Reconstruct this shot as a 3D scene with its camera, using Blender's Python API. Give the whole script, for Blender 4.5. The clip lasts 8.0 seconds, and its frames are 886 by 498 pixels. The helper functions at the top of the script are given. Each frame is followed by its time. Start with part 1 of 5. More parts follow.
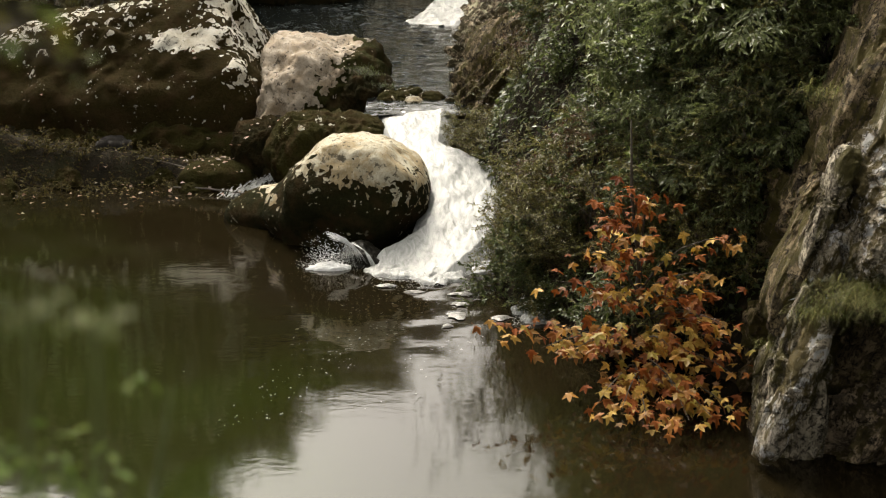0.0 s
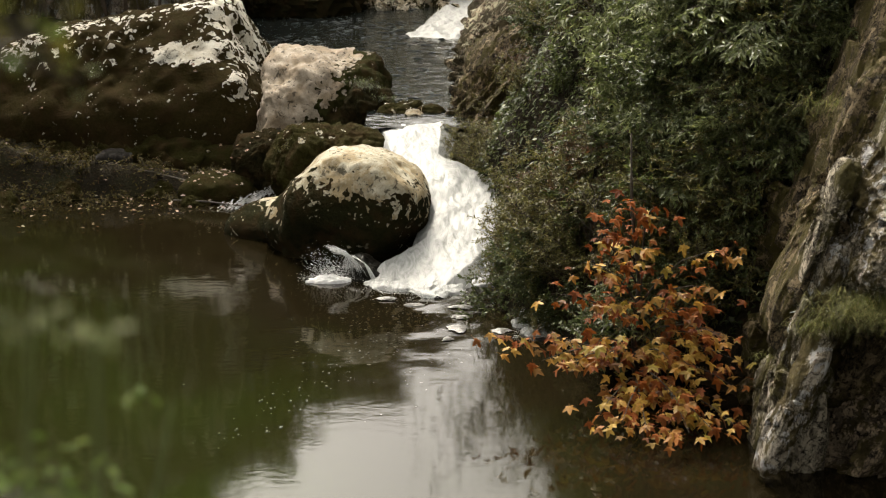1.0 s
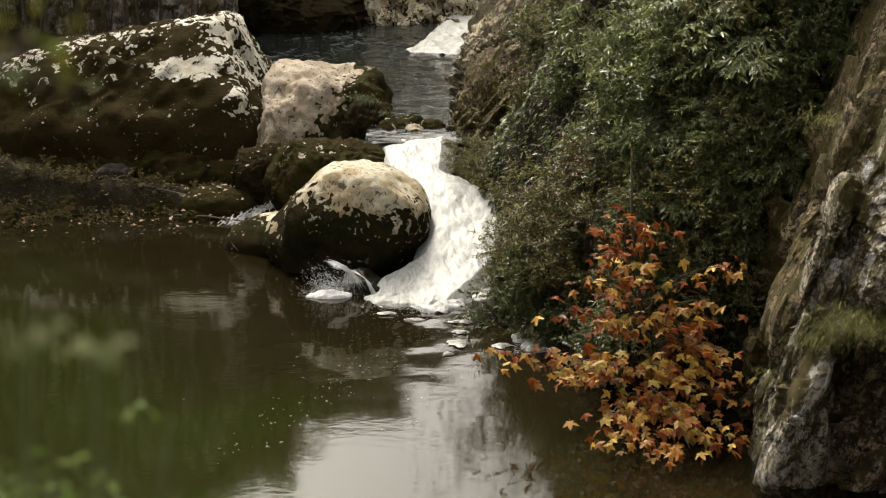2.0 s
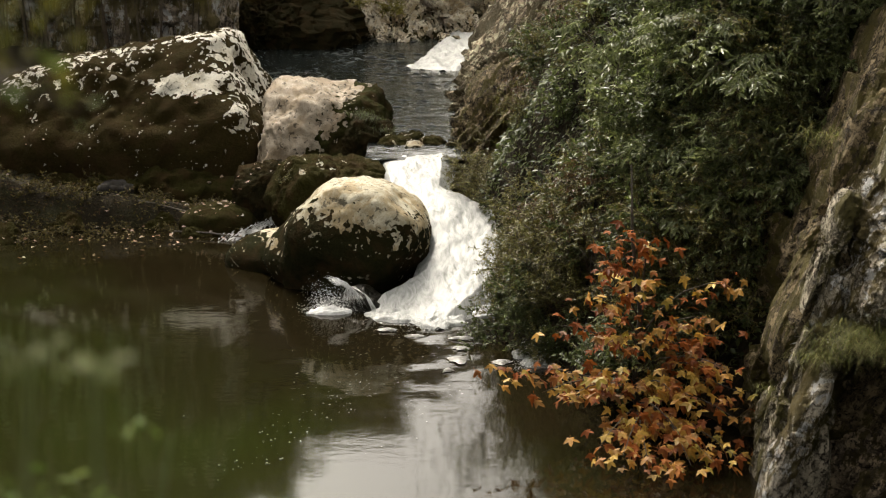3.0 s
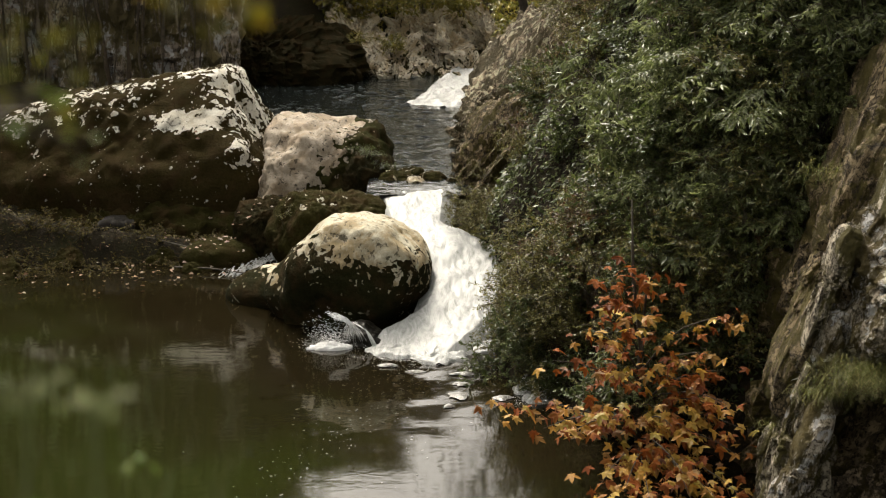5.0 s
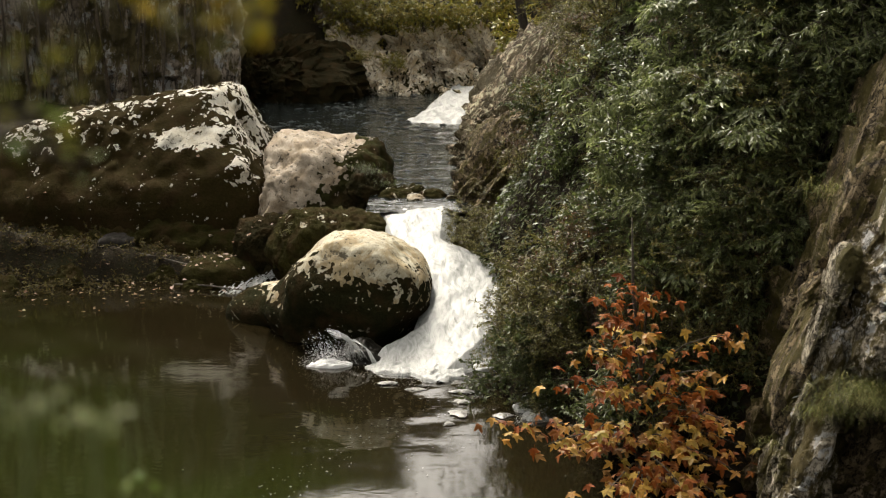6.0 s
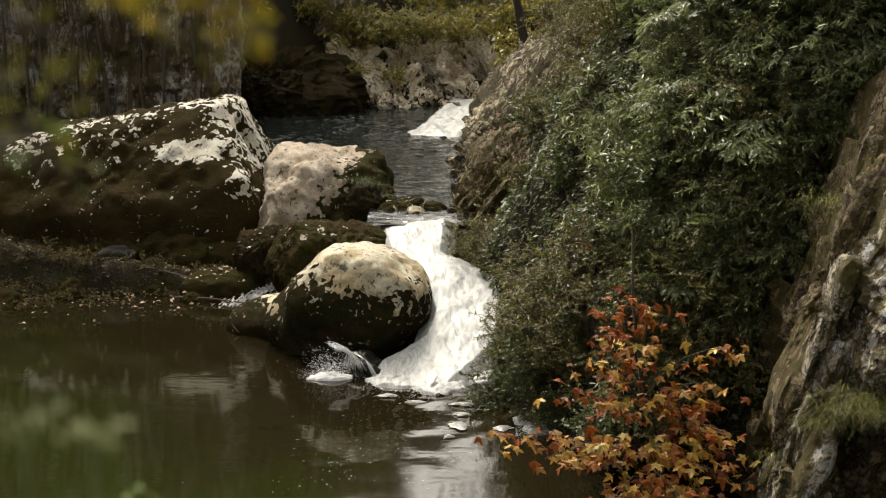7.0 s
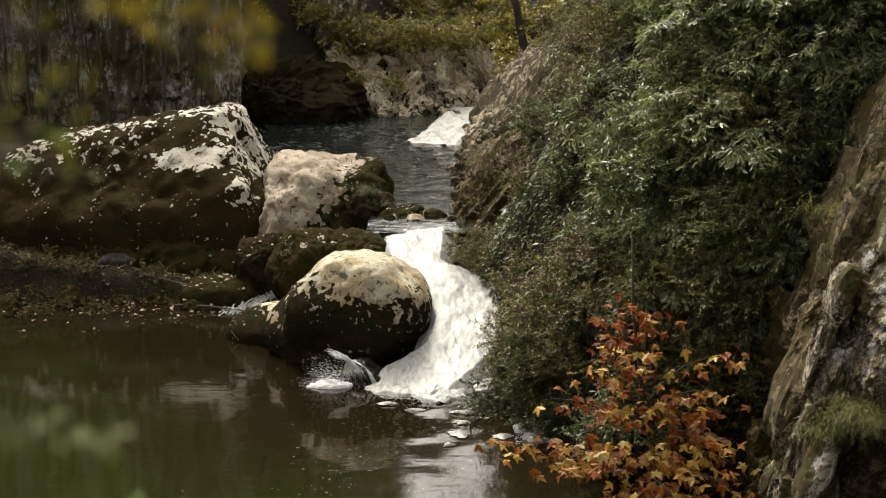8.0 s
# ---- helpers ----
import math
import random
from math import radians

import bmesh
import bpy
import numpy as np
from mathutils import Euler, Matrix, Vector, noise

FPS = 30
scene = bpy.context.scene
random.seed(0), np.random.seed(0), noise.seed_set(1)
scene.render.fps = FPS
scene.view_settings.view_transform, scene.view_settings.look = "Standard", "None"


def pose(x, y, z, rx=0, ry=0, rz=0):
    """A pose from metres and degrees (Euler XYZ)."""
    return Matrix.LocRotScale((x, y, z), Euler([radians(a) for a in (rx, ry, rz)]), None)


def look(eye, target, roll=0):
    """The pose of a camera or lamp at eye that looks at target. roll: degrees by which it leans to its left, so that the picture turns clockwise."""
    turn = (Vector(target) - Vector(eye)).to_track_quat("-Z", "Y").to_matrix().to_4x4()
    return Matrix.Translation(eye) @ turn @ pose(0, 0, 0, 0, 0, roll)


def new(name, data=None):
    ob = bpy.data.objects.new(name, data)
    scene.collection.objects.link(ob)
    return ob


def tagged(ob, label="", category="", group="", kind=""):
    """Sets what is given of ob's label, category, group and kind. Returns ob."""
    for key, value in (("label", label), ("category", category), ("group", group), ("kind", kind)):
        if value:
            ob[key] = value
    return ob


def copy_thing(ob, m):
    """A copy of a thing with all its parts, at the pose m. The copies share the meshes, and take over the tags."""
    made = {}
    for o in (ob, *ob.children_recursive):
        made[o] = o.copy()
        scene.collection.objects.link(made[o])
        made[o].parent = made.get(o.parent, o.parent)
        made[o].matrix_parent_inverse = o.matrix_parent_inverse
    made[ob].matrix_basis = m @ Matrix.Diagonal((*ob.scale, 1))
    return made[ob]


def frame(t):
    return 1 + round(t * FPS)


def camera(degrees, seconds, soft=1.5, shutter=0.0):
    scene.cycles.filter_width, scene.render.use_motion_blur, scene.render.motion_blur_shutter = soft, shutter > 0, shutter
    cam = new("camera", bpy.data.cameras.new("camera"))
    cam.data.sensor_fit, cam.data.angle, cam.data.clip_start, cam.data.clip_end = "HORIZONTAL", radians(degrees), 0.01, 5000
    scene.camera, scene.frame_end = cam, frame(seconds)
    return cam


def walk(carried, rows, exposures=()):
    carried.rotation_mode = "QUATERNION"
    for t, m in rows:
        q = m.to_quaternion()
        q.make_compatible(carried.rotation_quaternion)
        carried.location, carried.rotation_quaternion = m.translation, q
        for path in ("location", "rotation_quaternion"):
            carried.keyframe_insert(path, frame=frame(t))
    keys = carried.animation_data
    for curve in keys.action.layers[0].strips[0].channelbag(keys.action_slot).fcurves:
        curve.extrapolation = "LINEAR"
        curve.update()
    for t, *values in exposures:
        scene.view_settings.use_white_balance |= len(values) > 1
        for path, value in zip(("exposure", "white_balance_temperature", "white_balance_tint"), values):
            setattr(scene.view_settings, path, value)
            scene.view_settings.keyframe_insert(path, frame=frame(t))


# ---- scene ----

# ================= camera: a tripod on the near bank, tilting up =================
EYE = 3.8
cam = camera(36.0, 8.0, 1.1)
cam.data.dof.use_dof = True
cam.data.dof.focus_distance = 14.0
cam.data.dof.aperture_fstop = 4.0
TILTS = [
    (0.0, -14.43, -0.055), (0.5, -14.21, -0.055), (1.0, -13.89, -0.05), (1.5, -13.59, -0.045),
    (3.0, -12.58, -0.02), (3.5, -12.25, -0.02), (4.0, -11.855, -0.01), (4.5, -11.48, 0.0),
    (6.0, -10.355, 0.01), (6.5, -10.075, 0.015), (7.0, -9.83, 0.015), (7.5, -9.65, 0.015), (8.0, -9.50, 0.015),
]
walk(cam, [(t, pose(0, 0, EYE, 90 + tilt, 0, turn)) for t, tilt, turn in TILTS], [(0.0, 1.22, 7350, 9), (8.0, 1.22, 7350, 9)])

# ================= light: a bright overcast sky =================
world = bpy.data.worlds.new("overcast_sky")
scene.world = world
world.use_nodes = True
wn, wl = world.node_tree.nodes, world.node_tree.links
sky = wn.new("ShaderNodeTexSky")
sky.sky_type = "NISHITA"
sky.sun_disc = False
sky.sun_elevation, sky.sun_rotation = radians(49), radians(-22)
sky.dust_density, sky.air_density = 7.0, 1.0
cloud = wn.new("ShaderNodeHueSaturation")
cloud.inputs["Saturation"].default_value = 0.12
wl.new(sky.outputs["Color"], cloud.inputs["Color"])
wl.new(cloud.outputs["Color"], wn["Background"].inputs["Color"])
wn["Background"].inputs["Strength"].default_value = 0.15
sun = new("sun", bpy.data.lights.new("sun", "SUN"))
sun.data.energy, sun.data.angle, sun.data.color = 1.2, radians(14), (1.0, 0.95, 0.86)
sun.matrix_world = look((-11, 41, 34), (0, 14, 0))


# ================= materials =================
def shader(name):
    m = bpy.data.materials.new(name)
    m.use_nodes = True
    n, l = m.node_tree.nodes, m.node_tree.links
    return m, n, l, n["Principled BSDF"]


def noise_node(n, l, scale, detail=6.0, rough=0.6, vec=None, warp=0.0):
    t = n.new("ShaderNodeTexNoise")
    t.inputs["Scale"].default_value, t.inputs["Detail"].default_value = scale, detail
    t.inputs["Roughness"].default_value, t.inputs["Distortion"].default_value = rough, warp
    if vec is not None:
        l.new(vec, t.inputs["Vector"])
    return t.outputs["Fac"]


def ramp(n, l, fac, stops):
    r = n.new("ShaderNodeValToRGB")
    e = r.color_ramp.elements
    while len(e) < len(stops):
        e.new(0.5)
    for item, (p, c) in zip(e, stops):
        item.position = p
        item.color = (*c, 1) if len(c) == 3 else c
    l.new(fac, r.inputs["Fac"])
    return r.outputs["Color"]


def grey(v):
    return (v, v, v)


def mix(n, l, fac, a, b):
    m = n.new("ShaderNodeMix")
    m.data_type = "RGBA"
    for sock, val in ((m.inputs["Factor"], fac), (m.inputs["A"], a), (m.inputs["B"], b)):
        if hasattr(val, "links"):
            l.new(val, sock)
        else:
            sock.default_value = val if isinstance(val, float) else (*val, 1)
    return m.outputs["Result"]


def calc(n, l, op, a, b=0.0, clamp=False):
    m = n.new("ShaderNodeMath")
    m.operation, m.use_clamp = op, clamp
    for sock, val in zip(m.inputs, (a, b)):
        if hasattr(val, "links"):
            l.new(val, sock)
        else:
            sock.default_value = val
    return m.outputs["Value"]


def bump(n, l, height, strength, dist, to):
    b = n.new("ShaderNodeBump")
    b.inputs["Strength"].default_value, b.inputs["Distance"].default_value = strength, dist
    l.new(height, b.inputs["Height"])
    l.new(b.outputs["Normal"], to.inputs["Normal"])


def world_xyz(n, l):
    g = n.new("ShaderNodeNewGeometry")
    s = n.new("ShaderNodeSeparateXYZ")
    l.new(g.outputs["Position"], s.inputs[0])
    s2 = n.new("ShaderNodeSeparateXYZ")
    l.new(g.outputs["Normal"], s2.inputs[0])
    return g.outputs["Position"], s.outputs, s2.outputs


def rock_material(name, light, dark, moss, moss_line, moss_soft, spread, speck=3.2, spots=8.0, drift=0.0, origin=0.0, patches=(), flakes=0.0, vein=0.35, warm=0.75, dots=False):
    """Limestone with lichen and pits; moss takes over below moss_line, with a ragged rim of blotches.
    patches: bare places (x, z, half width, half height, strength); flakes: share of pale lichen specks in the moss."""
    m, n, l, p = shader(name)
    pos, xyz, nor = world_xyz(n, l)
    base = ramp(n, l, noise_node(n, l, 2.3, 10, 0.7, pos, 0.4), [(0.32, dark), (0.47, light), (0.72, tuple(min(1, c * 1.15) for c in light))])
    stain = ramp(n, l, noise_node(n, l, 2.4, 8, 0.75, pos, 0.8), [(0.46, grey(0)), (0.57, grey(warm))])
    base = mix(n, l, stain, base, tuple(c * f for c, f in zip(light, (0.62, 0.50, 0.34))))
    fine = ramp(n, l, noise_node(n, l, 38, 6, 0.75, pos, 0.3), [(0.36, grey(0.55)), (0.52, grey(0))])
    base = mix(n, l, fine, base, dark)
    pits = ramp(n, l, noise_node(n, l, 13, 5, 0.62, pos, 0.5), [(0.38, grey(1)), (0.43, grey(0))])
    line = ramp(n, l, noise_node(n, l, 1.3, 9, 0.7, pos, 0.3), [(0.49, grey(0)), (0.5, grey(vein)), (0.51, grey(0))])
    pits = calc(n, l, "MAXIMUM", pits, line)
    base = mix(n, l, calc(n, l, "MULTIPLY", pits, 0.85), base, tuple(c * 0.25 for c in dark))
    mossy = mix(n, l, noise_node(n, l, 30, 4, 0.7, pos), tuple(c * 0.5 for c in moss), tuple(c * 2.2 for c in moss))
    mossy = mix(n, l, ramp(n, l, noise_node(n, l, 4, 4, 0.6, pos), [(0.45, grey(0)), (0.65, grey(0.8))]), mossy, (0.042, 0.027, 0.012))
    if flakes:
        bits = ramp(n, l, noise_node(n, l, 15, 2.5, 0.55, pos, 0.3), [(1.0 - flakes, grey(0)), (1.0 - flakes + 0.02, grey(0.9))])
        here = ramp(n, l, noise_node(n, l, 2.1, 3, 0.55, pos), [(0.49, grey(0)), (0.57, grey(1))])
        mossy = mix(n, l, calc(n, l, "MULTIPLY", bits, here), mossy, tuple(c * 0.9 for c in light))
    # ragged edge: height above the line plus two sizes of blotches
    big = calc(n, l, "MULTIPLY", calc(n, l, "SUBTRACT", noise_node(n, l, 1.4, 4, 0.6, pos, 0.5), 0.5), spread)
    small = calc(n, l, "MULTIPLY", calc(n, l, "SUBTRACT", noise_node(n, l, spots, 2.2, 0.5, pos, 0.4), 0.5), speck)
    if dots:
        cells = n.new("ShaderNodeTexVoronoi")
        cells.inputs["Scale"].default_value = spots
        shift = n.new("ShaderNodeTexNoise")
        shift.inputs["Scale"].default_value = spots * 0.8
        l.new(pos, shift.inputs["Vector"])
        bent = n.new("ShaderNodeMix")
        bent.data_type = "VECTOR"
        bent.inputs["Factor"].default_value = 0.12
        l.new(pos, bent.inputs["A"])
        l.new(shift.outputs["Color"], bent.inputs["B"])
        l.new(bent.outputs["Result"], cells.inputs["Vector"])
        small = calc(n, l, "ADD", calc(n, l, "MULTIPLY", small, 0.9), calc(n, l, "MULTIPLY", calc(n, l, "SUBTRACT", cells.outputs["Distance"], 0.40), speck * 0.36))
    h = calc(n, l, "SUBTRACT", xyz["Z"], moss_line)
    h = calc(n, l, "ADD", calc(n, l, "MULTIPLY", h, 1.0 / moss_soft), calc(n, l, "ADD", big, small))
    if drift:
        h = calc(n, l, "ADD", h, calc(n, l, "MULTIPLY", calc(n, l, "SUBTRACT", xyz["X"], origin), drift))
    for px, pz, ax, az, k in patches:
        dx = calc(n, l, "MULTIPLY", calc(n, l, "SUBTRACT", xyz["X"], px), 1.0 / ax)
        dz = calc(n, l, "MULTIPLY", calc(n, l, "SUBTRACT", xyz["Z"], pz), 1.0 / az)
        d = calc(n, l, "ADD", calc(n, l, "MULTIPLY", dx, dx), calc(n, l, "MULTIPLY", dz, dz))
        h = calc(n, l, "ADD", h, calc(n, l, "MULTIPLY", calc(n, l, "SUBTRACT", 1.0, d, True), k))
    cover = ramp(n, l, h, [(0.0, grey(1)), (0.07, grey(0))])
    l.new(mix(n, l, cover, base, mossy), p.inputs["Base Color"])
    l.new(ramp(n, l, cover, [(0, grey(0.72)), (1, grey(0.95))]), p.inputs["Roughness"])
    l.new(ramp(n, l, cover, [(0, grey(0.25)), (1, grey(0.04))]), p.inputs["Specular IOR Level"])
    rel = calc(n, l, "ADD", noise_node(n, l, 20, 9, 0.72, pos, 0.2), calc(n, l, "MULTIPLY", calc(n, l, "MULTIPLY", noise_node(n, l, 45, 4, 0.7, pos), cover), 1.3))
    rel = calc(n, l, "SUBTRACT", rel, calc(n, l, "MULTIPLY", pits, 0.35))
    rel = calc(n, l, "ADD", rel, calc(n, l, "MULTIPLY", calc(n, l, "MULTIPLY", noise_node(n, l, 11, 5, 0.65, pos, 0.6), cover), 2.4))
    rel = calc(n, l, "ADD", rel, calc(n, l, "MULTIPLY", cover, 0.5))
    bump(n, l, rel, 0.85, 0.022, p)
    return m


M_BOULDER = rock_material("pale_boulder_stone", (0.50, 0.465, 0.36), (0.29, 0.25, 0.165), (0.013, 0.013, 0.005), 0.82, 0.35, 0.8, 3.2, 9.5, drift=0.40, origin=-0.95, patches=[(-2.05, 0.42, 0.38, 0.13, 1.9)], flakes=0.36, vein=0.2, warm=0.9, dots=True)
M_BIGROCK = rock_material("mossy_limestone", (0.66, 0.64, 0.57), (0.42, 0.39, 0.31), (0.023, 0.0175, 0.006), 2.67, 0.9, 4.2, 5.2, 8.5, drift=-0.20, origin=-4.3,
                          patches=[(-3.85, 1.78, 0.80, 0.22, 2.5), (-2.85, 1.5, 0.5, 0.75, 1.5), (-3.3, 2.15, 0.5, 0.45, 1.0)], flakes=0.345, warm=0.3)
M_MIDROCK = rock_material("bare_limestone", (0.41, 0.35, 0.28), (0.21, 0.17, 0.12), (0.022, 0.022, 0.007), 1.0, 0.5, 2.2, 3.6, 8.0, drift=-2.6, origin=-1.78, warm=0.55)
M_LEDGE = rock_material("moss_covered_stone", (0.5, 0.48, 0.4), (0.2, 0.18, 0.12), (0.022, 0.020, 0.006), 1.5, 0.5, 1.5, 5.0)
M_FARROCK = rock_material("weathered_far_rock", (0.76, 0.70, 0.58), (0.34, 0.29, 0.21), (0.04, 0.036, 0.014), 1.3, 1.2, 3.2, 4.5)

M_STONE = rock_material("wet_stone", (0.36, 0.32, 0.24), (0.14, 0.12, 0.08), (0.03, 0.03, 0.012), 1.1, 0.3, 2.0, 3.0)
M_DARK = rock_material("dark_mossy_bank", (0.22, 0.19, 0.15), (0.06, 0.05, 0.04), (0.016, 0.014, 0.006), 4.0, 0.5, 1.0, 3.0)


def crag_material(name, light, dark, moss, lean=20, grain=11.0, stretch=1.0):
    """Grey limestone face: blotched stone, pale lichen crusts, long leaning fissures and strips of moss."""
    m, n, l, p = shader(name)
    pos, xyz, nor = world_xyz(n, l)

    def stretched(length):
        mp = n.new("ShaderNodeMapping")
        mp.vector_type = "TEXTURE"
        mp.inputs["Scale"].default_value = (1.0, 1.0, length)
        mp.inputs["Rotation"].default_value = (0, radians(lean), 0)
        l.new(pos, mp.inputs["Vector"])
        return mp.outputs["Vector"]

    v, long = stretched(1.2 * stretch), stretched(3.0 * stretch)
    middle = tuple((a + b) / 2 for a, b in zip(light, dark))
    nt = n.new("ShaderNodeTexNoise")
    nt.inputs["Scale"].default_value, nt.inputs["Detail"].default_value, nt.inputs["Roughness"].default_value = grain * 1.2, 6, 0.7
    l.new(v, nt.inputs["Vector"])
    sc, wob = n.new("ShaderNodeVectorMath"), n.new("ShaderNodeVectorMath")
    sc.operation, wob.operation = "SCALE", "ADD"
    sc.inputs["Scale"].default_value = 1.3 / grain
    l.new(nt.outputs["Color"], sc.inputs[0])
    l.new(v, wob.inputs[0])
    l.new(sc.outputs["Vector"], wob.inputs[1])
    cell = n.new("ShaderNodeTexVoronoi")
    cell.inputs["Scale"].default_value = grain * 0.9
    l.new(wob.outputs["Vector"], cell.inputs["Vector"])
    rim = n.new("ShaderNodeTexVoronoi")
    rim.feature = "DISTANCE_TO_EDGE"
    rim.inputs["Scale"].default_value = grain * 0.9
    l.new(wob.outputs["Vector"], rim.inputs["Vector"])
    tone = n.new("ShaderNodeSeparateColor")
    l.new(cell.outputs["Color"], tone.inputs["Color"])
    blend = calc(n, l, "ADD", calc(n, l, "MULTIPLY", tone.outputs["Red"], 0.16), calc(n, l, "MULTIPLY", noise_node(n, l, grain * 0.9, 12, 0.8, v, 0.0), 0.84))
    base = ramp(n, l, blend, [(0.40, dark), (0.49, middle), (0.57, light)])
    grit = ramp(n, l, noise_node(n, l, grain * 4, 5, 0.75, v, 0.0), [(0.42, grey(0.85)), (0.48, grey(0))])
    base = mix(n, l, grit, base, tuple(c * 0.5 for c in dark))
    lich = ramp(n, l, noise_node(n, l, grain * 1.1, 5, 0.6, pos, 0.2), [(0.535, grey(0)), (0.555, grey(0.9))])
    base = mix(n, l, lich, base, tuple(min(0.62, c * 1.45) for c in light))
    dots = ramp(n, l, noise_node(n, l, grain * 2.2, 4, 0.6, pos, 0.1), [(0.34, grey(0.9)), (0.38, grey(0))])
    base = mix(n, l, dots, base, tuple(c * 0.3 for c in dark))
    where = ramp(n, l, noise_node(n, l, grain * 0.25, 3, 0.5, pos, 0.0), [(0.42, grey(0)), (0.52, grey(1))])
    crack = ramp(n, l, noise_node(n, l, grain * 0.8, 7, 0.65, long, 0.0), [(0.475, grey(0)), (0.49, grey(1)), (0.505, grey(0))])
    crack = calc(n, l, "MULTIPLY", crack, where)
    seam = ramp(n, l, rim.outputs["Distance"], [(0.0, grey(1)), (0.03, grey(0.8)), (0.06, grey(0))])
    gone = ramp(n, l, noise_node(n, l, grain * 0.6, 4, 0.6, v, 0.0), [(0.47, grey(0)), (0.53, grey(1))])
    crack = calc(n, l, "MAXIMUM", crack, calc(n, l, "MULTIPLY", seam, gone))
    base = mix(n, l, calc(n, l, "MULTIPLY", crack, 0.92), base, tuple(c * 0.15 for c in dark))
    mo = ramp(n, l, noise_node(n, l, grain * 0.4, 10, 0.78, stretched(2.8), 0.0), [(0.485, grey(0)), (0.53, grey(0.95))])
    base = mix(n, l, mo, base, mix(n, l, noise_node(n, l, 26, 4, 0.7, pos), tuple(c * 0.4 for c in moss), tuple(c * 1.6 for c in moss)))
    l.new(base, p.inputs["Base Color"])
    p.inputs["Roughness"].default_value = 0.85
    p.inputs["Specular IOR Level"].default_value = 0.2
    rel = calc(n, l, "ADD", noise_node(n, l, grain * 1.1, 11, 0.8, v, 0.0), calc(n, l, "MULTIPLY", crack, -0.8))
    rel = calc(n, l, "ADD", rel, calc(n, l, "MULTIPLY", lich, 0.06))
    bump(n, l, rel, 1.0, 0.6 / grain, p)
    return m


M_CRAG = crag_material("grey_lichened_crag", (0.42, 0.375, 0.29), (0.10, 0.082, 0.056), (0.075, 0.064, 0.016))
M_CLIFF = crag_material("brown_streaked_cliff", (0.50, 0.40, 0.275), (0.07, 0.05, 0.03), (0.05, 0.038, 0.012), 42, 8.0)
M_BACKWALL = crag_material("dim_grey_cliff", (0.64, 0.55, 0.45), (0.26, 0.21, 0.165), (0.15, 0.12, 0.05), 4, 4.0, 3.5)

M_WET, _n, _l, _p = shader("wet_black_stone")
_pos = world_xyz(_n, _l)[0]
_l.new(ramp(_n, _l, noise_node(_n, _l, 9, 6, 0.7, _pos), [(0.35, (0.006, 0.0055, 0.004)), (0.7, (0.018, 0.016, 0.011))]), _p.inputs["Base Color"])
_p.inputs["Roughness"].default_value = 0.4
_p.inputs["Specular IOR Level"].default_value = 0.2
bump(_n, _l, noise_node(_n, _l, 12, 5, 0.6, _pos), 0.5, 0.02, _p)

M_CRAG_PALE = crag_material("pale_lichened_crag", (0.64, 0.58, 0.48), (0.24, 0.20, 0.145), (0.08, 0.06, 0.015))
M_HOLLOW = crag_material("dark_brown_hollow_rock", (0.36, 0.28, 0.19), (0.13, 0.10, 0.07), (0.08, 0.062, 0.02))
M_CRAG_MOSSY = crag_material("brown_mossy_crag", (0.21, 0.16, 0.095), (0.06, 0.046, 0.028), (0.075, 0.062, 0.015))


def soil_material():
    m, n, l, p = shader("mossy_soil")
    pos, xyz, nor = world_xyz(n, l)
    c = ramp(n, l, noise_node(n, l, 1.6, 8, 0.7, pos, 0.6), [(0.3, (0.010, 0.008, 0.005)), (0.5, (0.024, 0.019, 0.010)), (0.7, (0.028, 0.029, 0.010))])
    litter = ramp(n, l, noise_node(n, l, 24, 4, 0.6, pos, 0.4), [(0.58, grey(0)), (0.66, grey(0.7))])
    c = mix(n, l, litter, c, (0.07, 0.038, 0.018))
    l.new(c, p.inputs["Base Color"])
    p.inputs["Roughness"].default_value = 0.92
    p.inputs["Specular IOR Level"].default_value = 0.2
    bump(n, l, noise_node(n, l, 16, 8, 0.7, pos), 0.9, 0.06, p)
    return m


M_SOIL = soil_material()


